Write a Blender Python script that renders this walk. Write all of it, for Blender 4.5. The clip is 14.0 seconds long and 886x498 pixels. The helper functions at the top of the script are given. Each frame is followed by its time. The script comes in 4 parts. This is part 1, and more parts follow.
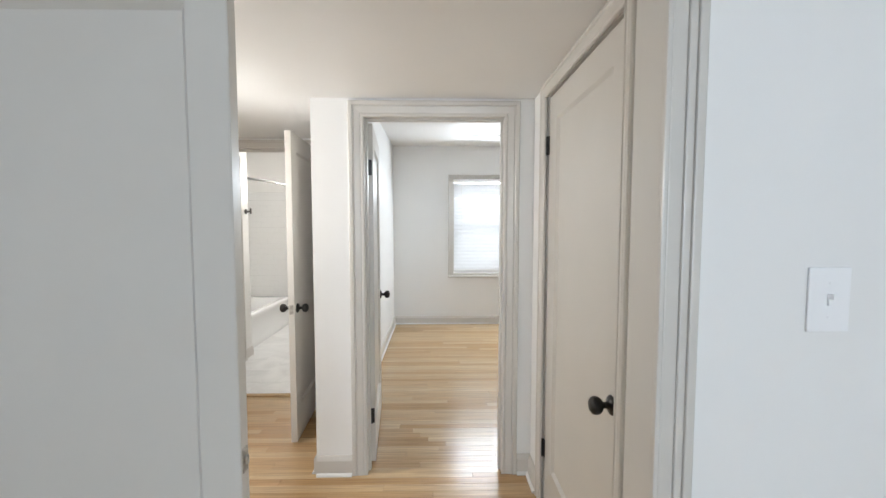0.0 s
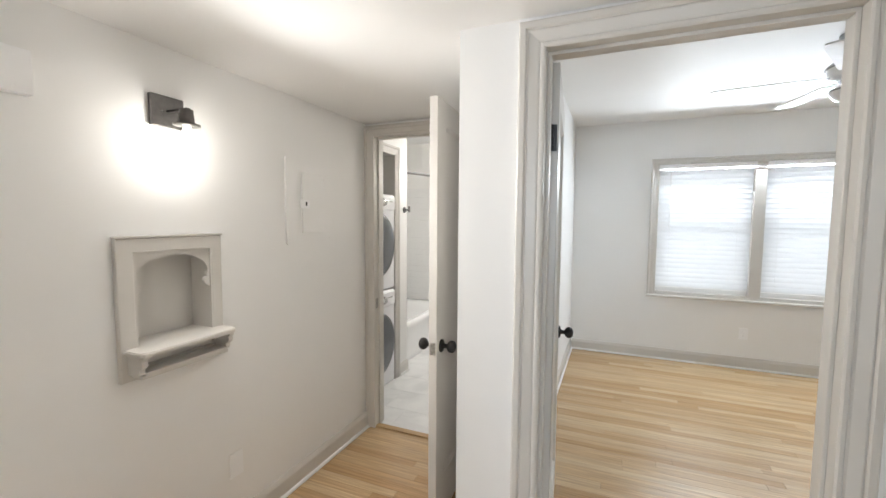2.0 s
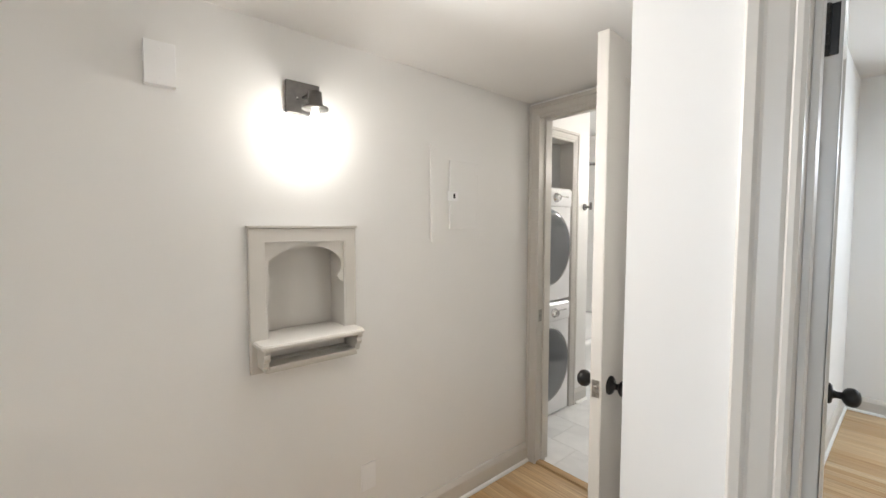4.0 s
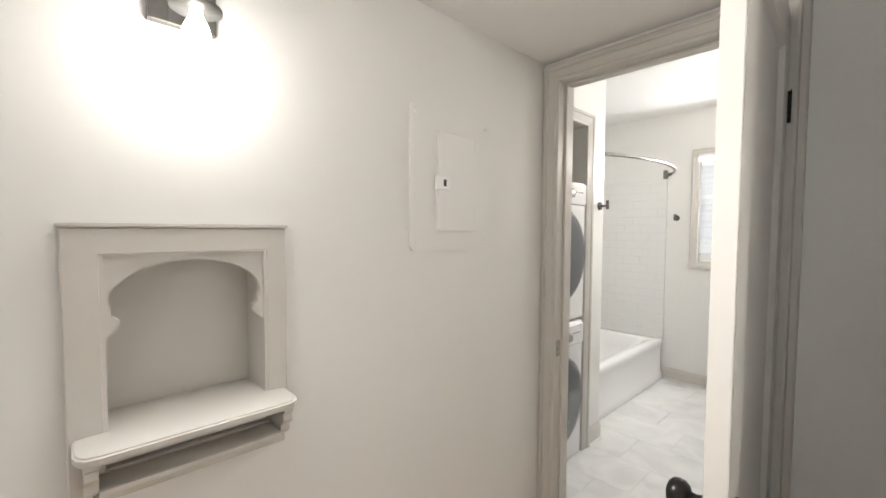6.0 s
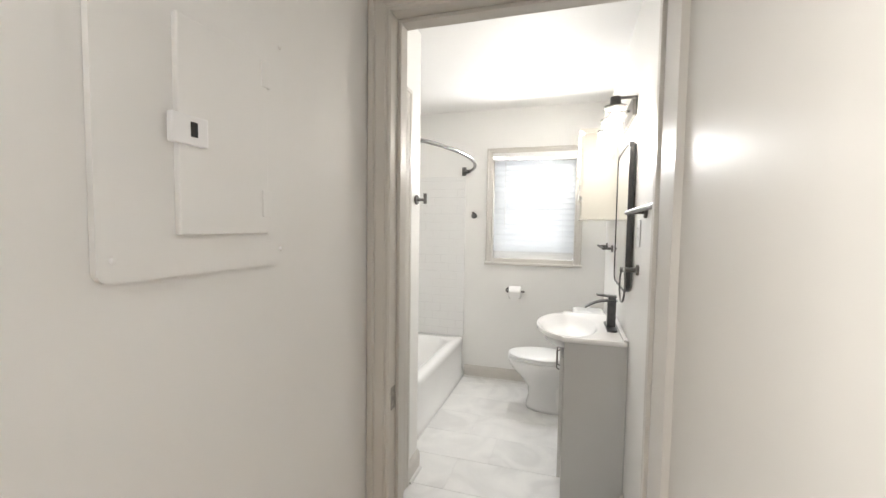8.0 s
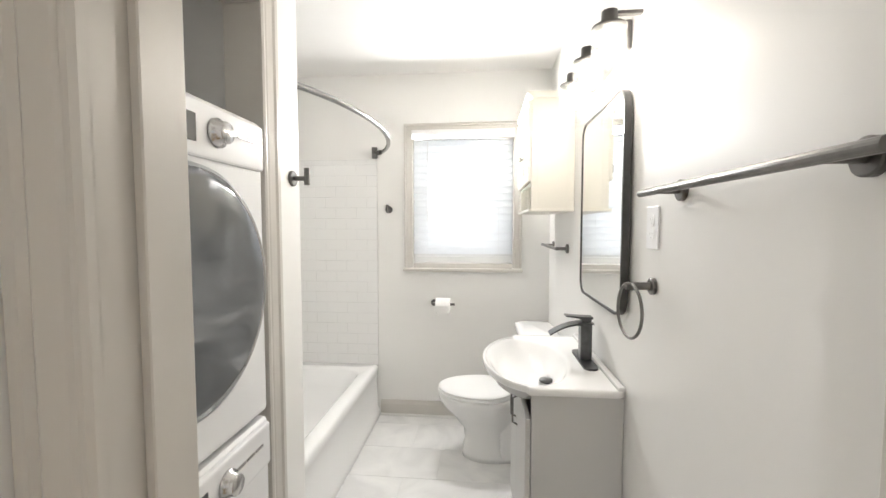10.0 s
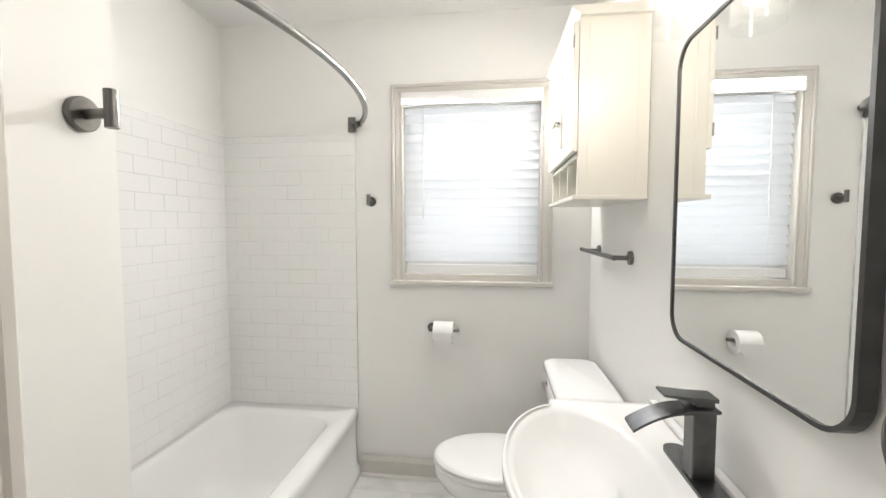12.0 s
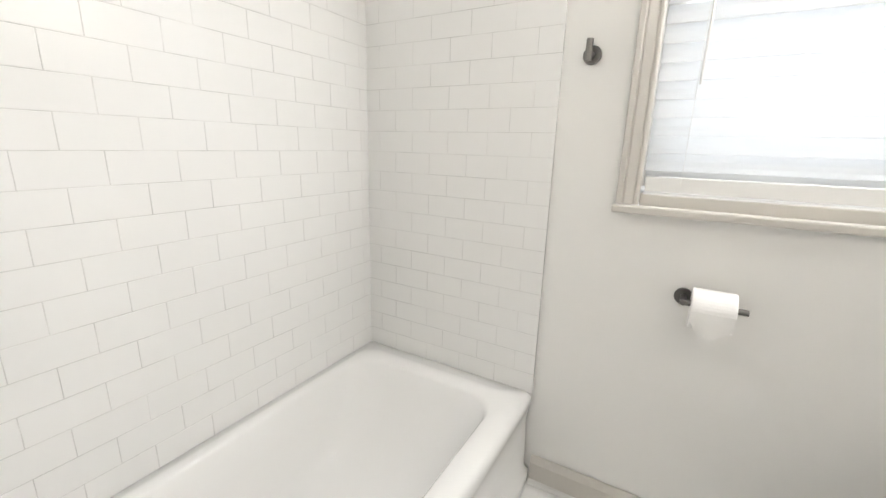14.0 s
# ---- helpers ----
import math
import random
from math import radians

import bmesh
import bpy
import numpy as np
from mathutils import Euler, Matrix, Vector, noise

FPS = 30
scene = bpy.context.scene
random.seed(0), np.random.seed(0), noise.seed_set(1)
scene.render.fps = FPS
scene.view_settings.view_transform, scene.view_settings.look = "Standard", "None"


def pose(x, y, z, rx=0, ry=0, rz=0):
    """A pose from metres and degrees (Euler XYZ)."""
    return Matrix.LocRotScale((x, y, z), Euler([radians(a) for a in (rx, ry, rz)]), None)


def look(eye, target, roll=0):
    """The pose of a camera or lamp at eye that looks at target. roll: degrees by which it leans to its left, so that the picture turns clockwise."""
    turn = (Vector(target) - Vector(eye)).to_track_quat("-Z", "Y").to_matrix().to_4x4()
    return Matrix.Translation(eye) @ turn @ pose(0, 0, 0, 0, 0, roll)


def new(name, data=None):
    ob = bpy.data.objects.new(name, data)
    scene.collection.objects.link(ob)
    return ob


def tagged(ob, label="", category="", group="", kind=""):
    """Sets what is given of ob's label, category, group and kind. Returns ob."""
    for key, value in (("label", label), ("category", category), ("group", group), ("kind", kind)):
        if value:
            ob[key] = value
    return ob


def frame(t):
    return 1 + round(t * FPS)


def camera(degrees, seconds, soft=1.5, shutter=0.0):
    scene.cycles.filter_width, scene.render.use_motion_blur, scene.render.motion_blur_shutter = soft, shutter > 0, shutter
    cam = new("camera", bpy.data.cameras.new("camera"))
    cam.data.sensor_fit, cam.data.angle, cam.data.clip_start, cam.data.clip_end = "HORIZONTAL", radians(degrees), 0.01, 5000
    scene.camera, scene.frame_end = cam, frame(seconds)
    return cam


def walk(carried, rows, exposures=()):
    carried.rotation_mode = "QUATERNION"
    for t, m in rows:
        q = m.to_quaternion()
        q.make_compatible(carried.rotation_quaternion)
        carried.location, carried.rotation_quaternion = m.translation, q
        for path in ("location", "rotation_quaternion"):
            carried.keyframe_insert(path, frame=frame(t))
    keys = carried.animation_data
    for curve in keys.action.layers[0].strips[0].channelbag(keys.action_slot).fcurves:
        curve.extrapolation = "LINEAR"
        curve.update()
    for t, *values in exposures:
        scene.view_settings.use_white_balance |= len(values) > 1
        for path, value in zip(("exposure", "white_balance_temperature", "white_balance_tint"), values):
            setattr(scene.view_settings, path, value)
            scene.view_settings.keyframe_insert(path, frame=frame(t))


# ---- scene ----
EXPOSURES = ((0.0, 1.12), (1.0, 1.02), (2.0, 1.06), (3.5, 1.12), (6.0, 1.16), (8.0, 1.16), (9.0, 1.28), (11.5, 1.08), (12.5, 1.04), (13.0, 1.08), (14.0, 1.18))
cam = camera(94.7, 14.0)
# seconds, eye, target, roll
PATH = [
    (0, (1.744, 0.754, 1.423), (1.778, 2.75, 1.298), 0.0),
    (0.5, (1.729, 1.047, 1.428), (1.657, 3.042, 1.301), 0.2),
    (1, (1.674, 1.289, 1.445), (1.413, 3.267, 1.31), 0.3),
    (1.5, (1.613, 1.49, 1.467), (1.115, 3.422, 1.322), 0.2),
    (2, (1.565, 1.668, 1.465), (0.799, 3.509, 1.318), 0.4),
    (2.5, (1.513, 1.811, 1.442), (0.447, 3.497, 1.306), 0.1),
    (3, (1.497, 1.921, 1.432), (0.178, 3.419, 1.307), -0.1),
    (3.5, (1.506, 2.015, 1.41), (0.004, 3.331, 1.291), -0.4),
    (5.8, (1.077, 2.48, 1.388), (-0.451, 3.766, 1.285), 0.6),
    (6, (1.006, 2.513, 1.389), (-0.454, 3.876, 1.294), 0.3),
    (6.5, (0.879, 2.577, 1.397), (-0.389, 4.121, 1.294), 0.5),
    (7, (0.776, 2.669, 1.401), (-0.281, 4.363, 1.293), 0.6),
    (7.5, (0.674, 2.8, 1.416), (-0.147, 4.621, 1.301), 0.8),
    (8, (0.573, 2.95, 1.402), (-0.019, 4.857, 1.292), 0.8),
    (8.5, (0.508, 3.138, 1.396), (0.118, 5.096, 1.286), 0.5),
    (9, (0.456, 3.348, 1.394), (0.236, 5.333, 1.284), 0.3),
    (11.5, (0.377, 4.29, 1.381), (0.194, 6.278, 1.266), -0.1),
    (12, (0.379, 4.503, 1.38), (0.131, 6.484, 1.263), -0.0),
    (12.5, (0.344, 4.748, 1.366), (-0.044, 6.706, 1.251), -0.2),
    (13, (0.295, 4.931, 1.34), (-0.304, 6.833, 1.18), -0.1),
    (13.5, (0.183, 5.113, 1.303), (-0.614, 6.92, 0.993), 0.3),
    (14, (0.005, 5.308, 1.244), (-0.961, 6.989, 0.75), 1.5),
]
walk(cam, [(t, look(eye, target, roll)) for t, eye, target, roll in PATH], EXPOSURES)

# ---------------------------------------------------------------- light
world = bpy.data.worlds.new("sky")
scene.world = world
world.use_nodes = True
wn = world.node_tree.nodes
sky = wn.new("ShaderNodeTexSky")
sky.sky_type, sky.sun_disc, sky.sun_elevation, sky.sun_rotation = "NISHITA", False, radians(48), radians(200)
wn["Background"].inputs["Strength"].default_value = 0.12
world.node_tree.links.new(sky.outputs["Color"], wn["Background"].inputs["Color"])


def area_lamp(name, where, target, w, h, watts, colour):
    d = bpy.data.lights.new(name, "AREA")
    d.shape, d.size, d.size_y, d.energy, d.color = "RECTANGLE", w, h, watts, colour
    ob = new(name, d)
    ob.matrix_world = look(where, target)
    return ob


def point_lamp(name, where, watts, colour, radius=0.03):
    d = bpy.data.lights.new(name, "POINT")
    d.energy, d.color, d.shadow_soft_size = watts, colour, radius
    ob = new(name, d)
    ob.location = where
    return ob


WARM = (1.0, 0.98, 0.955)
LAMPS_Y, LAMP_X = (4.97, 5.21, 5.45), 0.752
# daylight stand-ins: strip lamps added in front of the blinds' valances
area_lamp("bath_daylight_strip", (0.250, 6.594, 2.024), (0.22, 5.2, 1.46), 0.68, 0.050, 11.5, (0.99, 0.985, 0.985))
area_lamp("bedroom_daylight_strip", (2.85, 6.444, 2.002), (2.85, 4.6, 0.95), 1.66, 0.050, 33, (0.82, 0.91, 1.0))
# daylight standing in the entry room's window opening, out of view
area_lamp("entry_window_light", (2.0, -2.49, 1.5), (2.0, 0, 1.4), 1.7, 1.3, 25, (0.64, 0.81, 1.0))
point_lamp("sconce_light", (0.127, 2.708, 1.732), 0.75, WARM, 0.024)
# extra spot beside the bulb, added to brighten the hall but not its wall
spot = bpy.data.lights.new("sconce_hall_fill", "SPOT")
spot.energy, spot.color, spot.spot_size, spot.spot_blend, spot.shadow_soft_size = 29, WARM, radians(168), 1.0, 0.024
new("sconce_hall_fill", spot).matrix_world = look((0.130, 2.708, 1.722), (0.83, 2.708, 1.39))
for ly in LAMPS_Y:
    point_lamp("vanity_bulb_light", (LAMP_X, ly, 1.885), 0.8, (1.0, 0.955, 0.90), 0.026)

# ---------------------------------------------------------------- materials


def material(name, colour, rough=0.5, metal=0.0, grain=0.0, grain_scale=40.0, stain=0.0, stain_scale=2.0, bump=0.0, bump_scale=60.0, spec=0.5):
    m = bpy.data.materials.new(name)
    m.use_nodes = True
    n, l = m.node_tree.nodes, m.node_tree.links
    b = n["Principled BSDF"]
    b.inputs["Roughness"].default_value, b.inputs["Metallic"].default_value = rough, metal
    b.inputs["Specular IOR Level"].default_value = spec
    co = n.new("ShaderNodeTexCoord")
    col = None
    base = n.new("ShaderNodeRGB")
    base.outputs[0].default_value = (*colour, 1)
    col = base.outputs[0]
    for amount, scale in ((grain, grain_scale), (stain, stain_scale)):
        if amount:
            t = n.new("ShaderNodeTexNoise")
            t.inputs["Scale"].default_value, t.inputs["Detail"].default_value = scale, 5
            l.new(co.outputs["Object"], t.inputs["Vector"])
            r = n.new("ShaderNodeMapRange")
            r.inputs["From Min"].default_value, r.inputs["From Max"].default_value = 0.3, 0.7
            r.inputs["To Min"].default_value, r.inputs["To Max"].default_value = 1 - amount, 1 + amount * 0.4
            l.new(t.outputs["Fac"], r.inputs["Value"])
            mx = n.new("ShaderNodeMix")
            mx.data_type, mx.blend_type = "RGBA", "MULTIPLY"
            mx.inputs["Factor"].default_value = 1
            l.new(col, mx.inputs["A"])
            l.new(r.outputs["Result"], mx.inputs["B"])
            col = mx.outputs["Result"]
    l.new(col, b.inputs["Base Color"])
    if bump:
        t = n.new("ShaderNodeTexNoise")
        t.inputs["Scale"].default_value, t.inputs["Detail"].default_value = bump_scale, 6
        l.new(co.outputs["Object"], t.inputs["Vector"])
        bp = n.new("ShaderNodeBump")
        bp.inputs["Strength"].default_value, bp.inputs["Distance"].default_value = bump, 0.004
        l.new(t.outputs["Fac"], bp.inputs["Height"])
        l.new(bp.outputs["Normal"], b.inputs["Normal"])
    return m


def wood_floor():
    """Strips of oak: colour by plank, long grain along x, satin varnish."""
    m = material("oak_strip", (0.5, 0.33, 0.16), 0.24)
    n, l = m.node_tree.nodes, m.node_tree.links
    b = n["Principled BSDF"]
    co, info = n.new("ShaderNodeTexCoord"), n.new("ShaderNodeObjectInfo")
    geo = n.new("ShaderNodeNewGeometry")
    add = n.new("ShaderNodeMath")
    add.operation = "ADD"
    l.new(info.outputs["Random"], add.inputs[0])
    l.new(geo.outputs["Random Per Island"], add.inputs[1])
    fr = n.new("ShaderNodeMath")
    fr.operation = "FRACT"
    l.new(add.outputs[0], fr.inputs[0])
    ramp = n.new("ShaderNodeValToRGB")
    e = ramp.color_ramp.elements
    e[0].color, e[1].color = (0.445, 0.268, 0.122, 1), (0.61, 0.437, 0.252, 1)
    mid = e.new(0.5)
    mid.color = (0.535, 0.357, 0.185, 1)
    l.new(fr.outputs[0], ramp.inputs["Fac"])
    mp = n.new("ShaderNodeMapping")
    mp.inputs["Scale"].default_value = (1.2, 38, 38)
    off = n.new("ShaderNodeVectorMath")
    off.operation = "ADD"
    l.new(geo.outputs["Position"], off.inputs[0])
    l.new(fr.outputs[0], off.inputs[1])
    l.new(off.outputs[0], mp.inputs["Vector"])
    t = n.new("ShaderNodeTexNoise")
    t.inputs["Scale"].default_value, t.inputs["Detail"].default_value, t.inputs["Roughness"].default_value = 2.2, 7, 0.62
    l.new(mp.outputs["Vector"], t.inputs["Vector"])
    r = n.new("ShaderNodeMapRange")
    r.inputs["From Min"].default_value, r.inputs["From Max"].default_value = 0.3, 0.72
    r.inputs["To Min"].default_value, r.inputs["To Max"].default_value = 0.62, 1.14
    l.new(t.outputs["Fac"], r.inputs["Value"])
    mx = n.new("ShaderNodeMix")
    mx.data_type, mx.blend_type = "RGBA", "MULTIPLY"
    mx.inputs["Factor"].default_value = 1
    l.new(ramp.outputs["Color"], mx.inputs["A"])
    l.new(r.outputs["Result"], mx.inputs["B"])
    l.new(mx.outputs["Result"], b.inputs["Base Color"])
    bp = n.new("ShaderNodeBump")
    bp.inputs["Strength"].default_value, bp.inputs["Distance"].default_value = 0.12, 0.002
    l.new(t.outputs["Fac"], bp.inputs["Height"])
    l.new(bp.outputs["Normal"], b.inputs["Normal"])
    return m


def marble():
    """Pale marble tile with faint grey veins, different on each tile."""
    m = material("marble_tile", (0.75, 0.74, 0.72), 0.3)
    n, l = m.node_tree.nodes, m.node_tree.links
    b = n["Principled BSDF"]
    info, geo = n.new("ShaderNodeObjectInfo"), n.new("ShaderNodeNewGeometry")
    sc = n.new("ShaderNodeVectorMath")
    sc.operation = "SCALE"
    sc.inputs["Scale"].default_value = 7.0
    comb = n.new("ShaderNodeCombineXYZ")
    l.new(info.outputs["Random"], comb.inputs[0])
    l.new(info.outputs["Random"], comb.inputs[2])
    l.new(comb.outputs[0], sc.inputs[0])
    off = n.new("ShaderNodeVectorMath")
    off.operation = "ADD"
    l.new(geo.outputs["Position"], off.inputs[0])
    l.new(sc.outputs[0], off.inputs[1])
    t = n.new("ShaderNodeTexNoise")
    t.inputs["Scale"].default_value, t.inputs["Detail"].default_value, t.inputs["Distortion"].default_value = 3.2, 8, 1.4
    l.new(off.outputs[0], t.inputs["Vector"])
    ramp = n.new("ShaderNodeValToRGB")
    e = ramp.color_ramp.elements
    e[0].position, e[0].color = 0.36, (0.75, 0.745, 0.73, 1)
    e[1].position, e[1].color = 0.62, (0.86, 0.855, 0.835, 1)
    v = e.new(0.48)
    v.color = (0.81, 0.805, 0.79, 1)
    l.new(t.outputs["Fac"], ramp.inputs["Fac"])
    l.new(ramp.outputs["Color"], b.inputs["Base Color"])
    return m


def thin_glass(name):
    """A thin clear sheet: straight through, with a little gloss."""
    m = bpy.data.materials.new(name)
    m.use_nodes = True
    n, l = m.node_tree.nodes, m.node_tree.links
    t, g, mix = n.new("ShaderNodeBsdfTransparent"), n.new("ShaderNodeBsdfGlossy"), n.new("ShaderNodeMixShader")
    t.inputs["Color"].default_value = (0.96, 0.97, 0.97, 1)
    g.inputs["Roughness"].default_value = 0.03
    mix.inputs["Fac"].default_value = 0.07
    l.new(t.outputs[0], mix.inputs[1])
    l.new(g.outputs[0], mix.inputs[2])
    l.new(mix.outputs[0], n["Material Output"].inputs["Surface"])
    return m


def slat_material():
    """White faux-wood slat that lets some daylight glow through."""
    m = material("blind_slat", (0.92, 0.925, 0.93), 0.45)
    n, l = m.node_tree.nodes, m.node_tree.links
    tr, mix = n.new("ShaderNodeBsdfTranslucent"), n.new("ShaderNodeMixShader")
    tr.inputs["Color"].default_value = (0.93, 0.945, 0.965, 1)
    mix.inputs["Fac"].default_value = 0.5
    l.new(n["Principled BSDF"].outputs[0], mix.inputs[1])
    l.new(tr.outputs[0], mix.inputs[2])
    l.new(mix.outputs[0], n["Material Output"].inputs["Surface"])
    return m


def glow(name, colour, strength):
    m = bpy.data.materials.new(name)
    m.use_nodes = True
    b = m.node_tree.nodes["Principled BSDF"]
    b.inputs["Emission Color"].default_value, b.inputs["Emission Strength"].default_value = (*colour, 1), strength
    return m


PAINT = material("wall_paint", (0.86, 0.854, 0.838), 0.5, stain=0.025, stain_scale=1.6, bump=0.10, bump_scale=9)
PAINT_BATH = material("bath_wall_paint", (0.87, 0.86, 0.835), 0.4, stain=0.02, stain_scale=1.5, bump=0.06, bump_scale=12)
CEIL = material("ceiling_paint", (0.87, 0.86, 0.845), 0.6, stain=0.02, bump=0.12, bump_scale=8)
TRIM = material("greige_trim_paint", (0.635, 0.607, 0.563), 0.33, stain=0.025, stain_scale=4, bump=0.035, bump_scale=18)
RODMET = material("satin_dark_nickel", (0.34, 0.335, 0.33), 0.24, 1.0, grain=0.1, grain_scale=40)
SHOE = material("white_trim_paint", (0.80, 0.79, 0.765), 0.35, stain=0.04, stain_scale=6)
BLACK = material("oil_rubbed_metal", (0.035, 0.033, 0.032), 0.34, 0.75, grain=0.25, grain_scale=30)
FAUCET = material("dark_bronze", (0.12, 0.121, 0.123), 0.28, 0.85, grain=0.2, grain_scale=40)
FRAME = material("blackened_steel", (0.075, 0.074, 0.073), 0.36, 0.6, grain=0.2, grain_scale=30)
GUN = material("gunmetal", (0.17, 0.163, 0.155), 0.32, 0.9, grain=0.12, grain_scale=60)
CHROME = material("brushed_nickel", (0.55, 0.54, 0.53), 0.2, 1.0)
STEEL = material("worn_steel", (0.45, 0.43, 0.40), 0.35, 1.0, grain=0.35, grain_scale=90)
WHITE = material("white_plastic", (0.86, 0.855, 0.84), 0.3)
PLATE = material("white_cover_plastic", (0.91, 0.91, 0.915), 0.28)
CERAMIC = material("white_ceramic", (0.86, 0.855, 0.84), 0.07)
ENAMEL = material("white_enamel", (0.88, 0.875, 0.86), 0.12)
TILE = material("glossy_wall_tile", (0.87, 0.865, 0.85), 0.06, bump=0.03, bump_scale=14)
GROUT = material("pale_grout", (0.74, 0.73, 0.71), 0.9, grain=0.35, grain_scale=9)
FLOOR_GROUT = material("white_floor_grout", (0.80, 0.795, 0.78), 0.9, grain=0.2, grain_scale=30)
OAK, MARBLE, SLAT = wood_floor(), marble(), slat_material()
PANE = thin_glass("window_pane")
BRIGHT = glow("bright_sky", (0.965, 0.98, 1.0), 0.64)
BRIGHTER = glow("brighter_sky", (0.965, 0.98, 1.0), 0.98)
LAMP_GLASS = thin_glass("lamp_glass")
SHADE_GLASS = thin_glass("seeded_shade_glass")
n_ = SHADE_GLASS.node_tree.nodes
mist, blend = n_.new("ShaderNodeBsdfTranslucent"), n_.new("ShaderNodeMixShader")
mist.inputs["Color"].default_value = (0.95, 0.94, 0.92, 1)
blend.inputs["Fac"].default_value = 0.03
SHADE_GLASS.node_tree.links.new(n_["Mix Shader"].outputs[0], blend.inputs[1])
SHADE_GLASS.node_tree.links.new(mist.outputs[0], blend.inputs[2])
SHADE_GLASS.node_tree.links.new(blend.outputs[0], n_["Material Output"].inputs["Surface"])
MIRROR = material("mirror_glass", (0.92, 0.93, 0.93), 0.01, 1.0)
VANITY = material("light_grey_lacquer", (0.60, 0.595, 0.58), 0.3, stain=0.02)
CREAM = material("cream_cabinet_paint", (0.78, 0.755, 0.68), 0.35, stain=0.03, bump=0.05, bump_scale=30)
PAPER = material("tissue_paper", (0.86, 0.85, 0.83), 0.95, bump=0.2, bump_scale=180)
WASHER = material("washer_white", (0.82, 0.82, 0.82), 0.2)
DARKGLASS = material("dark_door_glass", (0.10, 0.105, 0.112), 0.03, spec=1.0)
GREYPL = material("grey_plastic", (0.33, 0.34, 0.35), 0.3)
BLADE = material("pale_blade_laminate", (0.62, 0.60, 0.585), 0.4, grain=0.06, grain_scale=14)
DARK = material("dark_gap", (0.03, 0.03, 0.03), 0.8)
BULB = glow("lit_bulb", (1.0, 0.90, 0.76), 9)

# ---------------------------------------------------------------- mesh helpers


def part(name, bm, mat, parent=None, label="", smooth=False):
    me = bpy.data.meshes.new(name)
    bmesh.ops.recalc_face_normals(bm, faces=bm.faces)
    bm.to_mesh(me)
    bm.free()
    me.materials.append(mat)
    if smooth:
        for p in me.polygons:
            p.use_smooth = True
    ob = new(name, me)
    ob.parent = parent
    if label:
        ob["label"] = label
    return ob


def thing(name, label, category, group="", kind="", at=(0, 0, 0), rz=0):
    ob = tagged(new(name), label, category, group, kind)
    ob.matrix_world = pose(*at, 0, 0, rz)
    return ob


def structure(name, bm, mat, label, category):
    return tagged(part(name, bm, mat), label, category, kind="structure")


def boxes(*lims, bevel=0.0, seg=2):
    """A bmesh of boxes, each x0, x1, y0, y1, z0, z1."""
    bm = bmesh.new()
    for x0, x1, y0, y1, z0, z1 in lims:
        b = bmesh.ops.create_cube(bm, size=1)["verts"]
        for v in b:
            v.co = (x0 + (v.co.x + 0.5) * (x1 - x0), y0 + (v.co.y + 0.5) * (y1 - y0), z0 + (v.co.z + 0.5) * (z1 - z0))
    if bevel:
        bmesh.ops.bevel(bm, geom=bm.edges[:], offset=bevel, segments=seg, affect="EDGES", profile=0.6)
    return bm


def shift(bm, m):
    bmesh.ops.transform(bm, matrix=m, verts=bm.verts)
    return bm


def lathe(profile, n=32, axis="z"):
    """Turn a profile of (radius, height) about an axis."""
    bm = bmesh.new()
    rings = []
    for r, h in profile:
        if r < 1e-6:
            rings.append([bm.verts.new((0, 0, h))])
        else:
            rings.append([bm.verts.new((r * math.cos(a), r * math.sin(a), h)) for a in (2 * math.pi * i / n for i in range(n))])
    for a, b in zip(rings, rings[1:]):
        for i in range(n):
            j = (i + 1) % n
            f = [a[i % len(a)], a[j % len(a)], b[j % len(b)], b[i % len(b)]]
            f = list(dict.fromkeys(f))
            if len(f) > 2:
                bm.faces.new(f)
    turn = {"z": Matrix(), "x": pose(0, 0, 0, 0, 90, 0), "y": pose(0, 0, 0, -90, 0, 0)}[axis]
    return shift(bm, turn)


def tube(points, radius, n=14, closed=False):
    """A round tube along points."""
    bm = bmesh.new()
    pts = [Vector(p) for p in points]
    rings, up = [], None
    for i, p in enumerate(pts):
        a = pts[i - 1] if (i or closed) else p
        b = pts[(i + 1) % len(pts)] if (i < len(pts) - 1 or closed) else p
        d = (b - a).normalized()
        if up is None:
            up = d.orthogonal().normalized()
        up = (up - d * up.dot(d)).normalized()
        side = d.cross(up)
        rings.append([bm.verts.new(p + radius * (math.cos(t) * up + math.sin(t) * side)) for t in (2 * math.pi * k / n for k in range(n))])
    pairs = list(zip(rings, rings[1:])) + ([(rings[-1], rings[0])] if closed else [])
    for a, b in pairs:
        for k in range(n):
            bm.faces.new([a[k], a[(k + 1) % n], b[(k + 1) % n], b[k]])
    if not closed:
        bm.faces.new(rings[0])
        bm.faces.new(rings[-1][::-1])
    return bm


def prism(outline, h0, h1, axis="z"):
    """A flat outline of (a, b) points pushed from h0 to h1 along an axis (x: a,b = y,z; y: x,z; z: x,y)."""
    put = {"z": lambda a, b, h: (a, b, h), "y": lambda a, b, h: (a, h, b), "x": lambda a, b, h: (h, a, b)}[axis]
    bm = bmesh.new()
    lo = [bm.verts.new(put(a, b, h0)) for a, b in outline]
    hi = [bm.verts.new(put(a, b, h1)) for a, b in outline]
    bm.faces.new(lo), bm.faces.new(hi[::-1])
    n = len(lo)
    for i in range(n):
        bm.faces.new([lo[i], lo[(i + 1) % n], hi[(i + 1) % n], hi[i]])
    return bm


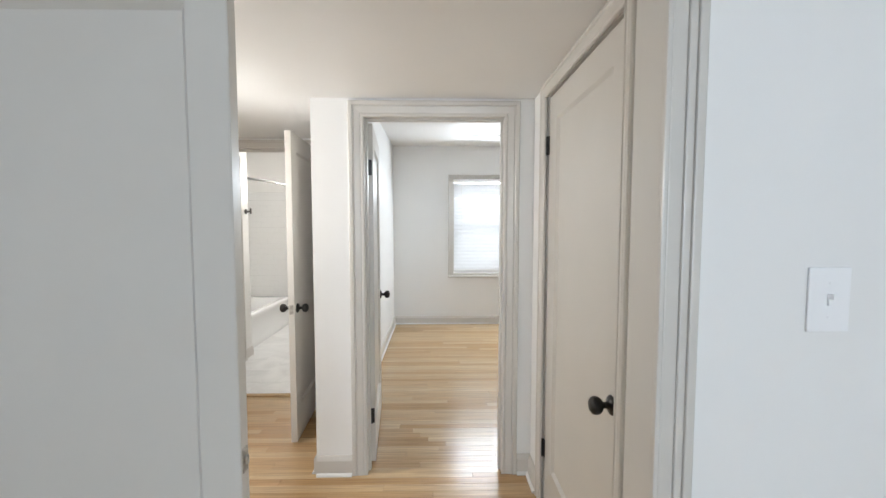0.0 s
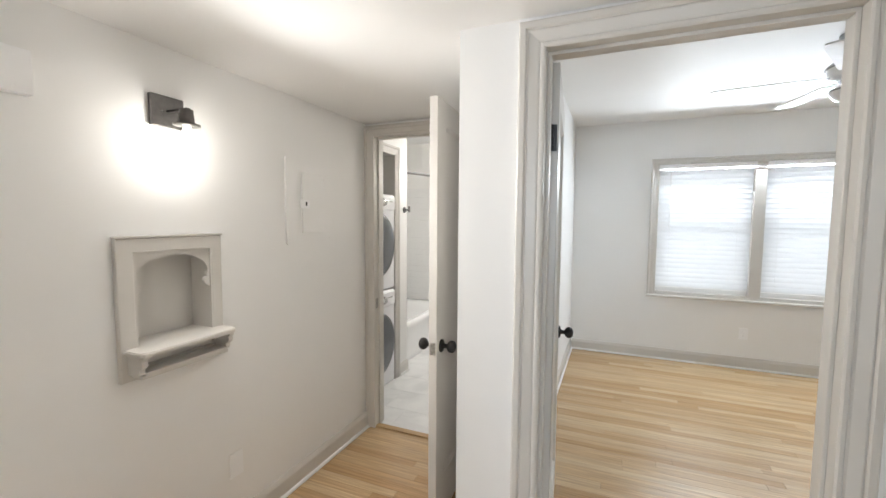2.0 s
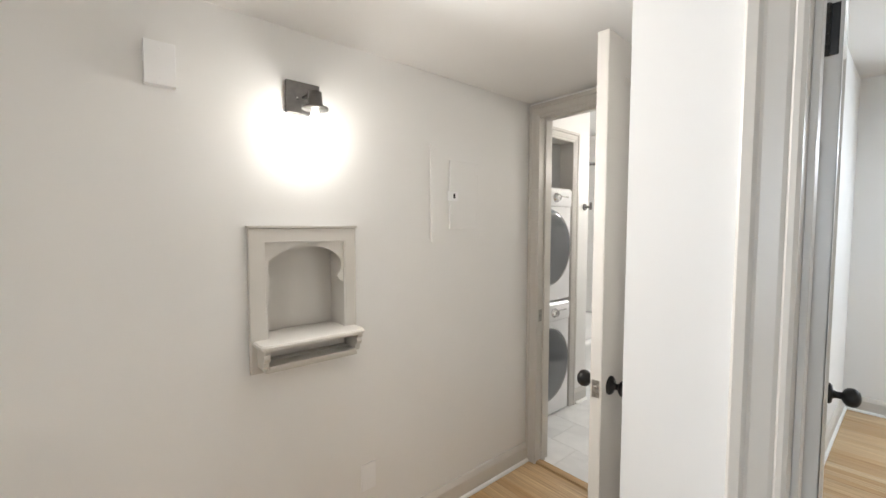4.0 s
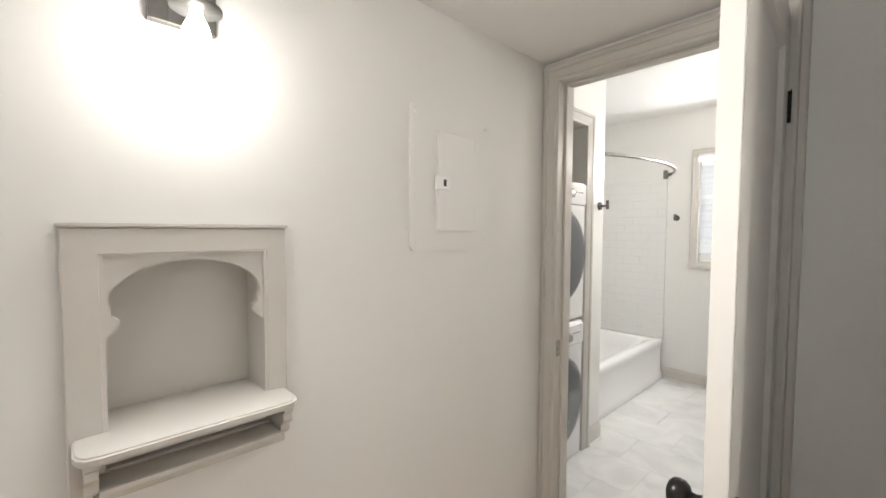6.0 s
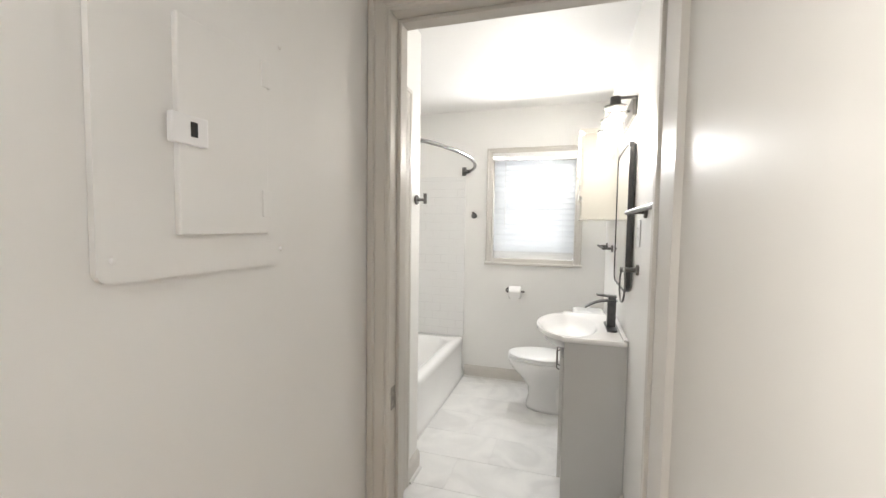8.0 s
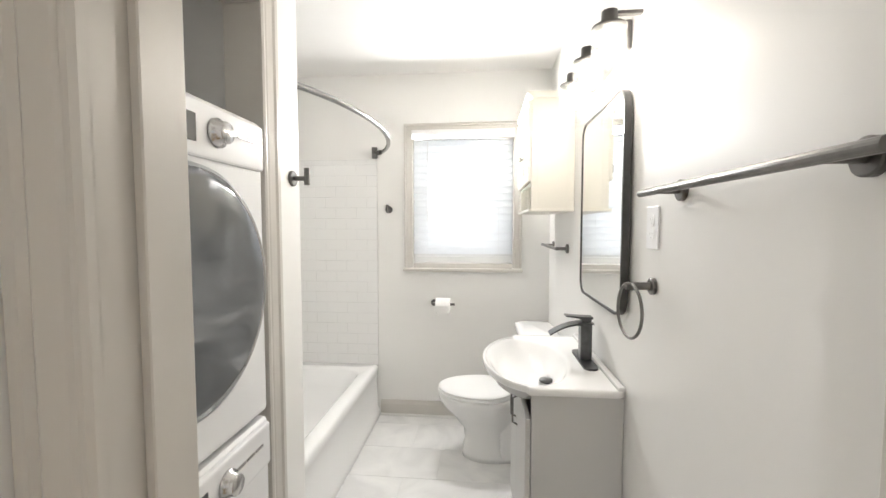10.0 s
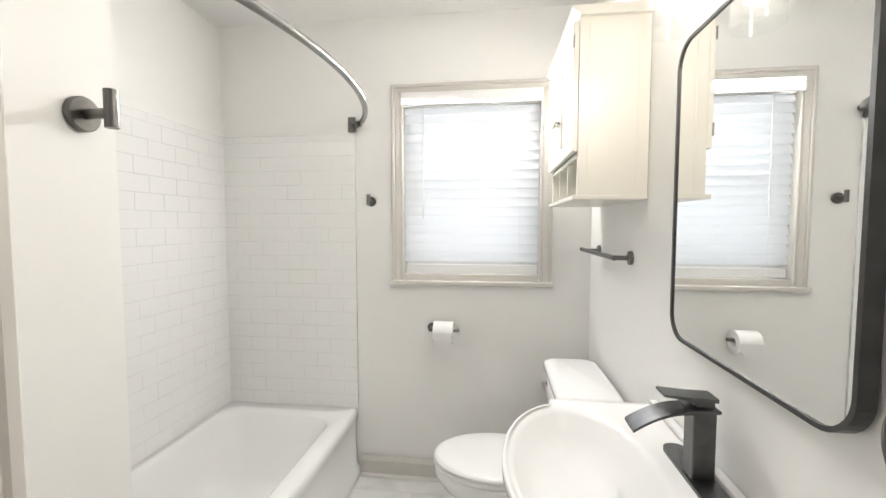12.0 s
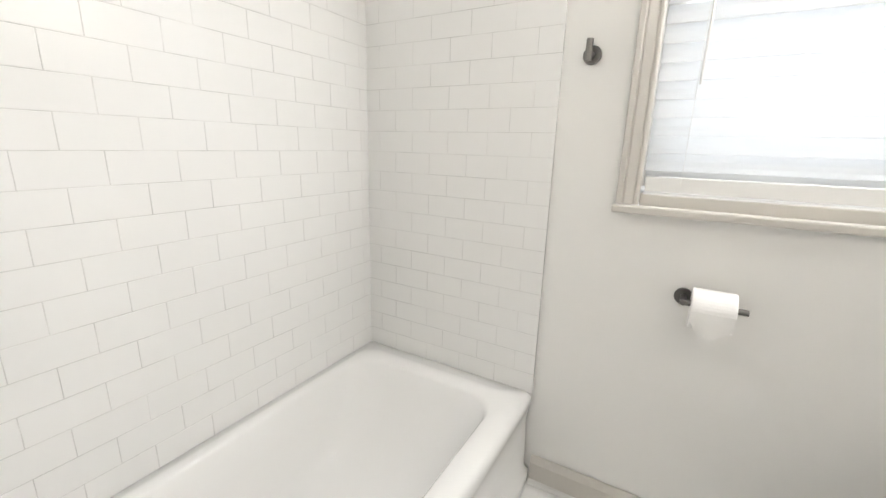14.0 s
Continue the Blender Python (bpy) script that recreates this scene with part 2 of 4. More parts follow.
def rounded(a0, a1, b0, b1, r, seg=6):
    """The outline of a rounded rectangle."""
    out = []
    for ca, cb, s in ((a1 - r, b1 - r, 0), (a0 + r, b1 - r, 90), (a0 + r, b0 + r, 180), (a1 - r, b0 + r, 270)):
        for k in range(seg + 1):
            t = radians(s + 90 * k / seg)
            out.append((ca + r * math.cos(t), cb + r * math.sin(t)))
    return out


def on_wall(axis, face, sign):
    """Turns (along the wall, up, out of the wall) into a place."""
    if axis == "x":
        return lambda s, z, v: (face + sign * v, s, z)
    return lambda s, z, v: (s, face + sign * v, z)


CASING = ((0.0, 0.0), (0.0, 0.010), (0.006, 0.014), (0.014, 0.014), (0.018, 0.010), (0.024, 0.013), (0.052, 0.017), (0.058, 0.014),
          (0.064, 0.020), (0.080, 0.020), (0.085, 0.016), (0.085, 0.0))


def casing_bm(place, a, b, top, bottom=0.0, closed=False, width=0.085):
    """Moulded casing with mitred corners round an opening from a to b, up to top."""
    bm = bmesh.new()
    k = width / 0.085
    prof = [(u * k, v) for u, v in CASING]
    loops = []
    for u, v in prof:
        pts = [(a - u, bottom - (u if closed else 0)), (a - u, top + u), (b + u, top + u), (b + u, bottom - (u if closed else 0))]
        loops.append([bm.verts.new(place(s, z, v)) for s, z in pts])
    spans = 4 if closed else 3
    for p, q in zip(loops, loops[1:]):
        for i in range(spans):
            j = (i + 1) % 4
            bm.faces.new([p[i], p[j], q[j], q[i]])
    return bm


BASE = ((0.0, 0.0), (0.016, 0.0), (0.016, 0.085), (0.012, 0.095), (0.008, 0.104), (0.004, 0.110), (0.0, 0.112))


def baseboard(name, place, a, b, mat=None, h=1.0):
    bm = bmesh.new()
    ends = [[bm.verts.new(place(s, 0.001 + z * h, 0.002 + v)) for v, z in BASE] for s in (a, b)]
    n = len(BASE)
    for i in range(n):
        bm.faces.new([ends[0][i], ends[0][(i + 1) % n], ends[1][(i + 1) % n], ends[1][i]])
    bm.faces.new(ends[0]), bm.faces.new(ends[1][::-1])
    ob = structure("baseboard", bm, mat or TRIM, "greige painted moulded baseboard along the wall", "baseboard")
    bm = bmesh.new()
    q = [bm.verts.new(place(s, 0.001 + z, 0.0185 + v)) for s in (a, b) for v, z in ((0, 0), (0.013, 0), (0.012, 0.006), (0.008, 0.012), (0, 0.016))]
    for i in range(5):
        bm.faces.new([q[i], q[(i + 1) % 5], q[5 + (i + 1) % 5], q[5 + i]])
    bm.faces.new(q[:5]), bm.faces.new(q[5:][::-1])
    part("shoe_moulding", bm, SHOE, ob, "white quarter-round shoe moulding")
    return ob


# ---------------------------------------------------------------- structure
HALL_Z, BATH_Z, BED_Z, TOP = 2.096, 2.455, 2.49, 2.6
E_X, BED_X, NOOK_X = 0.862, 1.15, 1.068          # bathroom east wall, bedroom west wall
BATH_N, BED_N, BATH_S, HALL_E = 6.63, 6.48, 4.05, 2.28
# hall west wall with the recess of the niche
structure("wall_hall_west", boxes((-0.12, 0, 1.57, 2.556, 0, TOP), (-0.12, 0, 2.874, BATH_S, 0, TOP), (-0.12, 0, 2.556, 2.874, 0, 0.985),
          (-0.12, 0, 2.556, 2.874, 1.35, TOP), (-0.12, -0.105, 2.556, 2.874, 0.985, 1.35)), PAINT, "warm white plastered hall wall with an arched niche", "wall")
structure("wall_bath_south", boxes((-1.3, 0.040, BATH_S, 4.15, 0, TOP), (0.816, BED_X, BATH_S, 4.15, 0, TOP), (0.040, 0.816, BATH_S, 4.15, 2.040, TOP)),
          PAINT, "warm white wall with the bathroom doorway", "wall")
structure("wall_bath_west", boxes((-0.34, -0.24, 4.15, 4.158, 0, TOP), (-0.34, -0.24, 4.158, 4.900, 2.052, TOP), (-0.34, -0.24, 4.900, 5.112, 0, TOP),
          (-1.2, -0.34, 4.90, 5.108, 0, TOP)), PAINT_BATH, "white wall with the laundry closet opening", "wall")
structure("wall_closet_back", boxes((-1.3, -1.2, 4.15, 5.03, 0, TOP)), PAINT_BATH, "white back wall of the laundry closet", "wall")
structure("wall_tub_west", boxes((-1.3, -1.12, 5.03, BATH_N, 0, TOP)), PAINT_BATH, "white wall above the bathtub tiles", "wall")
WX0, WX1, WZ0, WZ1 = -0.097, 0.608, 1.135, 2.045
structure("wall_bath_north", boxes((-1.3, WX0 - 0.018, BATH_N, BATH_N + 0.16, 0, TOP), (WX1 + 0.018, BED_X, BATH_N, BATH_N + 0.16, 0, TOP),
          (WX0 - 0.018, WX1 + 0.018, BATH_N, BATH_N + 0.16, 0, WZ0 - 0.07), (WX0 - 0.018, WX1 + 0.018, BATH_N, BATH_N + 0.16, WZ1 + 0.018, TOP)), PAINT_BATH, "white bathroom wall with a window", "wall")
structure("wall_bath_east", boxes((E_X, 1.05, 4.15, BATH_N, 0, TOP)), PAINT_BATH, "white bathroom wall behind the vanity", "wall")
structure("wall_bedroom_west", boxes((NOOK_X, BED_X, 3.0, BATH_S, 0, TOP), (1.05, BED_X, 4.15, BATH_N, 0, TOP)), PAINT, "white wall between hall and bedroom", "wall")
structure("wall_bedroom_south", boxes((BED_X, 1.324, 3.0, 3.10, 0, TOP), (2.146, 4.7, 3.0, 3.10, 0, TOP), (1.324, 2.146, 3.0, 3.10, 2.027, TOP)),
          PAINT, "white wall with the bedroom doorway", "wall")
BX0, BX1, BZ0, BZ1 = 1.992, 3.720, 0.735, 2.02
structure("wall_bedroom_north", boxes((BED_X, BX0 - 0.018, BED_N, BED_N + 0.16, 0, TOP), (BX1 + 0.018, 4.7, BED_N, BED_N + 0.16, 0, TOP),
          (BX0 - 0.018, BX1 + 0.018, BED_N, BED_N + 0.16, 0, BZ0 - 0.07), (BX0 - 0.018, BX1 + 0.018, BED_N, BED_N + 0.16, BZ1 + 0.018, TOP)), PAINT, "white bedroom wall with a double window", "wall")
structure("wall_bedroom_east", boxes((4.7, 4.82, 3.0, BED_N + 0.16, 0, TOP)), PAINT, "white plain bedroom wall", "wall")
structure("wall_hall_east", boxes((HALL_E, 2.40, 1.72, 1.888, 0, TOP), (HALL_E, 2.40, 2.780, 3.0, 0, TOP), (HALL_E, 2.40, 1.888, 2.780, 2.062, TOP),
          (2.36, 2.40, 1.888, 2.780, 0, 2.062)), PAINT, "warm white hall wall with a closet door", "wall")
structure("wall_hall_south", boxes((-1.5, 1.22, 1.712, 1.747, 0, TOP), (2.240, 4.0, 1.60, 1.72, 0, TOP), (1.22, 2.240, 1.685, 1.72, 2.052, TOP)),
          PAINT, "white wall with the opening into the hall", "wall")
structure("wall_entry_room", boxes((-1.62, -1.5, -2.5, 1.72, 0, TOP), (4.0, 4.12, -2.5, 1.72, 0, TOP), (-1.62, 1.1, -2.62, -2.5, 0, TOP),
          (2.9, 4.12, -2.62, -2.5, 0, TOP), (1.1, 2.9, -2.62, -2.5, 0, 0.8), (1.1, 2.9, -2.62, -2.5, 2.2, TOP)), PAINT, "plain white walls of the entry room", "wall")
structure("ceiling_hall", boxes((0, HALL_E, 1.70, 3.0, HALL_Z, HALL_Z + 0.1), (0, NOOK_X, 3.0, BATH_S, HALL_Z, HALL_Z + 0.1)), CEIL, "low white plaster ceiling of the hall", "ceiling")
structure("ceiling_bath", boxes((-1.2, E_X, 4.15, BATH_N, BATH_Z, BATH_Z + 0.1)), CEIL, "white bathroom ceiling", "ceiling")
structure("ceiling_bedroom", boxes((BED_X, 4.7, 3.10, BED_N, BED_Z, BED_Z + 0.1)), CEIL, "white bedroom ceiling", "ceiling")
structure("ceiling_entry", boxes((-1.5, 4.0, -2.5, 1.712, 2.46, 2.56)), CEIL, "white ceiling of the entry room", "ceiling")
floor = structure("floor", boxes((-1.62, 4.82, -2.62, BATH_S, -0.1, -0.012), (1.06, 4.82, BATH_S, 6.6, -0.1, -0.012)), DARK, "oak strip floor of hall and bedroom", "floor")
bath_floor = structure("floor_bath", boxes((-1.3, 1.05, BATH_S, 6.75, -0.1, -0.002)), FLOOR_GROUT, "pale marble tile bathroom floor", "floor")

# ---------------------------------------------------------------- trim, jambs


def door_trim(place, a, b, top, width=0.085, label="greige painted moulded door casing"):
    structure("trim", casing_bm(place, a, b, top, 0.0, False, width), TRIM, label, "casing")


door_trim(on_wall("y", 3.0, -1), 1.356, 2.114, 1.995)
door_trim(on_wall("y", 3.1, 1), 1.356, 2.114, 1.995)
door_trim(on_wall("y", BATH_S, -1), 0.072, 0.784, 2.008, 0.071)
door_trim(on_wall("y", 4.15, 1), 0.072, 0.784, 2.008, 0.039)
door_trim(on_wall("x", HALL_E, -1), 1.920, 2.748, 2.030, 0.064)
structure("trim", boxes((2.206, 2.218, 1.582, 1.60, 0, 2.1), (2.218, 2.250, 1.587, 1.60, 0, 2.1), (2.250, 2.268, 1.583, 1.60, 0, 2.1), (2.268, 2.288, 1.578, 1.60, 0, 2.1), bevel=0.004), TRIM, "greige painted stepped casing of the hall opening", "casing")
door_trim(on_wall("x", -0.24, 1), 4.190, 4.868, 2.02, 0.078)


def jamb(axis, a, b, top, f0, f1, stop):
    """Lining of an opening, with the stop strips against which the door closes."""
    def lims(s0, s1, g0, g1, z0, z1):
        return (s0, s1, g0, g1, z0, z1) if axis == "y" else (g0, g1, s0, s1, z0, z1)
    t = 0.032
    bs = [lims(a - t, a, f0, f1, 0, top), lims(b, b + t, f0, f1, 0, top), lims(a - t, b + t, f0, f1, top, top + t)]
    if stop:
        s0, s1 = stop
        bs += [lims(a, a + 0.011, s0, s1, 0, top - 0.011), lims(b - 0.011, b, s0, s1, 0, top - 0.011), lims(a, b, s0, s1, top - 0.011, top)]
    structure("trim", boxes(*bs, bevel=0.0015, seg=1), TRIM, "greige painted door jamb with stop", "door jamb")


jamb("y", 1.356, 2.114, 1.995, 2.998, 3.102, (3.03, 3.062))
jamb("y", 0.072, 0.784, 2.008, BATH_S - 0.002, 4.152, (4.088, 4.12))
structure("trim", boxes((2.207, 2.240, 1.598, 1.722, 0, 2.052), bevel=0.002, seg=1), TRIM, "greige painted jamb of the hall opening", "door jamb")
jamb("x", 4.190, 4.868, 2.02, -0.345, -0.238, None)
jamb("x", 1.920, 2.748, 2.030, HALL_E + 0.005, 2.36, (2.332, 2.355))
structure("threshold", boxes((0.041, 0.822, BATH_S, 4.095, -0.005, 0.012), bevel=0.004), OAK, "oak threshold strip at the bathroom door", "threshold")

west, south = on_wall("x", 0, 1), on_wall("y", 3.0, -1)
baseboard("baseboard", west, 1.72, BATH_S - 0.002)
baseboard("baseboard", south, NOOK_X + 0.002, 1.270)
baseboard("baseboard", south, 2.200, HALL_E - 0.002)
baseboard("baseboard", on_wall("x", NOOK_X, -1), 3.0, BATH_S - 0.002)
baseboard("baseboard", on_wall("y", BATH_S, -1), 0.864, NOOK_X - 0.02)
baseboard("baseboard", on_wall("x", HALL_E, -1), 2.814, 2.98)
baseboard("baseboard", on_wall("x", BED_X, 1), 3.19, BED_N)
baseboard("baseboard", on_wall("y", BED_N, -1), BED_X + 0.02, 4.7)
baseboard("baseboard", on_wall("x", 4.7, -1), 3.1, BED_N - 0.02)
baseboard("baseboard", on_wall("y", BATH_N, -1), -0.340, E_X - 0.002)
baseboard("baseboard", on_wall("x", E_X, -1), 4.24, 5.06)
baseboard("baseboard", on_wall("x", -0.24, 1), 4.948, 5.110)
baseboard("baseboard", on_wall("y", 1.60, -1), 2.29, 3.99)

# ---------------------------------------------------------------- doors


def knob_bm():
    return lathe([(0, 0), (0.031, 0), (0.031, 0.004), (0.026, 0.009), (0.013, 0.011), (0.010, 0.020), (0.011, 0.030), (0.020, 0.034), (0.0265, 0.042),
                  (0.0285, 0.052), (0.026, 0.062), (0.018, 0.069), (0.008, 0.072), (0, 0.0725)], 28)


def hinge_bm(h=0.09):
    bm = boxes((-0.018, 0.018, -0.0015, 0.0015, -h / 2, h / 2), bevel=0.001, seg=1)
    for k in range(5):
        z0 = -h / 2 + k * h / 5
        c = shift(lathe([(0, z0), (0.0062, z0), (0.0062, z0 + h / 5 - 0.001), (0, z0 + h / 5 - 0.001)], 12), pose(0, -0.006, 0))
        me = bpy.data.meshes.new("tmp")
        c.to_mesh(me)
        c.free()
        bm.from_mesh(me)
        bpy.data.meshes.remove(me)
    return bm


def frame_leaf(w, h, t, stile, rail_top, rail_bottom):
    """Door leaf: stiles and rails with a bevelled inner edge round one recessed panel on both faces."""
    bm = bmesh.new()
    ring = [(0, 0), (w, 0), (w, h), (0, h)]
    inner = [(stile, rail_bottom), (w - stile, rail_bottom), (w - stile, h - rail_top), (stile, h - rail_top)]
    g = 0.013
    deep = [(stile + g, rail_bottom + g), (w - stile - g, rail_bottom + g), (w - stile - g, h - rail_top - g), (stile + g, h - rail_top - g)]
    sides = []
    for y, s in ((0, 1), (t, -1)):
        lips = [(ring, y), (inner, y), ([(a + (0.004 if a < w / 2 else -0.004), b + (0.004 if b < h / 2 else -0.004)) for a, b in inner], y + s * 0.004), (deep, y + s * 0.013)]
        loops = [[bm.verts.new((a, yy, b)) for a, b in pts] for pts, yy in lips]
        for p, q in zip(loops, loops[1:]):
            for i in range(4):
                bm.faces.new([p[i], p[(i + 1) % 4], q[(i + 1) % 4], q[i]])
        bm.faces.new(loops[-1])
        sides.append(loops[0])
    for i in range(4):
        bm.faces.new([sides[0][i], sides[0][(i + 1) % 4], sides[1][(i + 1) % 4], sides[1][i]])
    outer = [e for e in bm.edges if all(v in sides[0] or v in sides[1] for v in e.verts)]
    bmesh.ops.bevel(bm, geom=outer, offset=0.002, segments=2, affect="EDGES")
    return bm


def door(name, w, h, at, rz, label, knob_z, hinge_y, hinges, knobs=(0, 1), t=0.038, stile=0.112):
    """A panelled door; its hinge edge stands at `at`, the leaf runs along its own x."""
    d = thing(name, label, "door", kind="structure", at=at, rz=rz)
    leaf = part("leaf", frame_leaf(w, h, t, stile, 0.115, 0.215), TRIM, d)
    for side in knobs:
        k = part("knob", shift(knob_bm(), pose(w - 0.062, t if side else 0, knob_z, -90 if side else 90)), BLACK, leaf, "oil-rubbed dark bronze door knob", True)
    part("latch_plate", boxes((w - 0.0005, w + 0.0015, t / 2 - 0.0125, t / 2 + 0.0125, knob_z - 0.029, knob_z + 0.029), bevel=0.0006, seg=1), STEEL, leaf, "worn steel latch plate")
    part("latch", boxes((w + 0.001, w + 0.008, t / 2 - 0.006, t / 2 + 0.006, knob_z - 0.010, knob_z + 0.010), bevel=0.002), STEEL, leaf)
    for z in hinges:
        part("hinge", shift(hinge_bm(), pose(-0.001, hinge_y, z)) if hinge_y is not None else shift(hinge_bm(0.088), pose(-0.0032, t / 2 + 0.004, z, 0, 0, -90)), BLACK, d, "black butt hinge")
    return d


# bathroom door: stands open into the hall, hinged at the right jamb
door("door_1", 0.712, 1.985, (0.773, 4.032, 0.012), -87.0, "open greige panelled bathroom door with dark knobs", 0.865, 0.046, (0.28, 1.73), (0, 1))
# bedroom door: stands open into the bedroom
door("door_2", 0.755, 1.975, (1.385, 3.106, 0.012), 95.0, "open greige panelled bedroom door with a dark knob", 0.88, None, (0.28, 1.728), (0, 1))
# hall closet door: shut in its frame
door("door_3", 0.822, 2.012, (2.292, 2.745, 0.012), -90.0, "shut greige panelled closet door with a dark knob", 0.845, -0.004, (0.28, 1.785), (0,))
# door of the entry room: folded back against the wall
door("door_4", 0.78, 2.0, (0.516, 1.666, 0.012), 0.0, "greige panelled door folded back against the entry wall", 0.86, 0.042, (0.28, 1.76), (), stile=0.090)
structure("strike_plate", boxes((0.0715, 0.0745, 4.053, 4.082, 0.845, 0.915), bevel=0.001, seg=1), STEEL, "worn steel strike plate on the bathroom jamb", "strike plate")

# ---------------------------------------------------------------- windows


def window(name, label, a, b, z0, z1, face, units, slat_pitch, width):
    """Sash window behind horizontal blinds; units side by side with a mullion between."""
    w = thing(name, label, "window", kind="structure")
    pl = on_wall("y", face, -1)
    part("window_casing", casing_bm(pl, a, b, z1, z0 - 0.045, False, width), TRIM, w)
    part("stool", boxes((a - width - 0.006, b + width + 0.006, face - 0.042, face - 0.006, z0 - 0.070, z0 - 0.046), bevel=0.006), TRIM, w)
    part("sill", boxes((a + 0.001, b - 0.001, face - 0.004, face + 0.15, z0 - 0.069, z0 - 0.013), bevel=0.004), TRIM, w)
    part("lining", boxes((a - 0.016, a, face + 0.001, face + 0.13, z0 - 0.04, z1), (b, b + 0.016, face + 0.001, face + 0.13, z0 - 0.04, z1),
                         (a, b, face + 0.001, face + 0.13, z1, z1 + 0.016)), TRIM, w)
    edges, half = [], 0.048
    if units == 1:
        edges = [(a, b)]
    else:
        m = (a + b) / 2
        edges = [(a, m - half), (m + half, b)]
        part("mullion", boxes((m - half, m + half, face - 0.012, face + 0.10, z0 - 0.04, z1), bevel=0.004), TRIM, w)
    for u0, u1 in edges:
        mid = (z0 + z1) / 2
        f = face + 0.09
        sash = part("sash", boxes((u0, u0 + 0.04, f, f + 0.03, z0, z1), (u1 - 0.04, u1, f, f + 0.03, z0, z1), (u0 + 0.04, u1 - 0.04, f, f + 0.03, z0, z0 + 0.05),
                                  (u0 + 0.04, u1 - 0.04, f, f + 0.03, z1 - 0.04, z1), (u0 + 0.04, u1 - 0.04, f, f + 0.03, mid - 0.02, mid + 0.02)), WHITE, w)
        for p0, p1 in ((z0 + 0.05, mid - 0.02), (mid + 0.02, z1 - 0.04)):
            pane = part("pane", boxes((u0 + 0.04, u1 - 0.04, f + 0.012, f + 0.016, p0, p1)), PANE, sash)
            pane.visible_shadow = False
    for i, (u0, u1) in enumerate(edges):
        blind = thing("window_blind", "white horizontal slat blind lowered and tilted shut in the window", "blind", "blinds")
        part("valance", boxes((u0 - 0.006, u1 + 0.006, face - 0.030, face - 0.021, z1 - 0.050, z1 + 0.014), (u0 - 0.006, u0 - 0.001, face - 0.021, face - 0.004, z1 - 0.050, z1 + 0.014),
                              (u1 + 0.001, u1 + 0.006, face - 0.021, face - 0.004, z1 - 0.050, z1 + 0.014), bevel=0.001, seg=1), WHITE, blind)
        part("head_rail", boxes((u0 + 0.004, u1 - 0.004, face + 0.016, face + 0.06, z1 - 0.05, z1 - 0.004)), WHITE, blind)
        first = None
        z = z1 - 0.062
        prof = [(-0.028, -0.0016), (-0.015, 0.0018), (0, 0.0032), (0.015, 0.0018), (0.028, -0.0016), (0.028, -0.0044), (0.015, -0.0012), (0, 0.0002), (-0.015, -0.0012), (-0.028, -0.0044)]
        if first is None:
            b_ = prism(prof, u0 + 0.003, u1 - 0.003, "x")
            first = bpy.data.meshes.new("slat")
            bmesh.ops.recalc_face_normals(b_, faces=b_.faces)
            b_.to_mesh(first)
            b_.free()
            first.materials.append(SLAT)
        while z > z0 + 0.052:
            s = new("slat", first)
            s.parent = blind
            s.matrix_world = pose(0, face + 0.030, z, 64 + random.uniform(-1.2, 1.2), 0, 0)
            z -= slat_pitch
        part("bottom_rail", boxes((u0 + 0.008, u1 - 0.008, face + 0.020, face + 0.046, z0 - 0.008, z0 + 0.036), bevel=0.003), WHITE, blind)
        for k in (0.14, 0.86):
            cx = u0 + k * (u1 - u0)
            part("ladder_cord", tube([(cx, face + 0.020, z1 - 0.05), (cx, face + 0.018, z0 + 0.01)], 0.0009, 6), WHITE, blind)
        if units == 1 or i == 0:
            cx = u0 + 0.105
            part("tilt_wand", tube([(cx, face + 0.010, z1 - 0.055), (cx + 0.002, face + 0.006, z1 - 0.30), (cx, face + 0.004, z1 - 0.63)], 0.0035, 8), WHITE, blind, "white plastic tilt wand")
    return w


window("window_1", "greige-framed bathroom window with white blinds", WX0, WX1, WZ0, WZ1, BATH_N, 1, 0.0480, 0.062)
window("window_2", "greige-framed double bedroom window with white blinds", BX0, BX1, BZ0, BZ1, BED_N, 2, 0.0480, 0.078)

for bx, by, w, haze in ((0.26, BATH_N + 0.75, 3.0, BRIGHT), (2.83, BED_N + 0.75, 3.4, BRIGHTER), (2.0, -3.3, 4.0, BRIGHTER)):
    structure("backdrop", boxes((bx - w / 2, bx + w / 2, by, by + 0.01, -0.2, 3.4)), haze, "bright hazy sky outside the window", "sky")

# ---------------------------------------------------------------- hall things


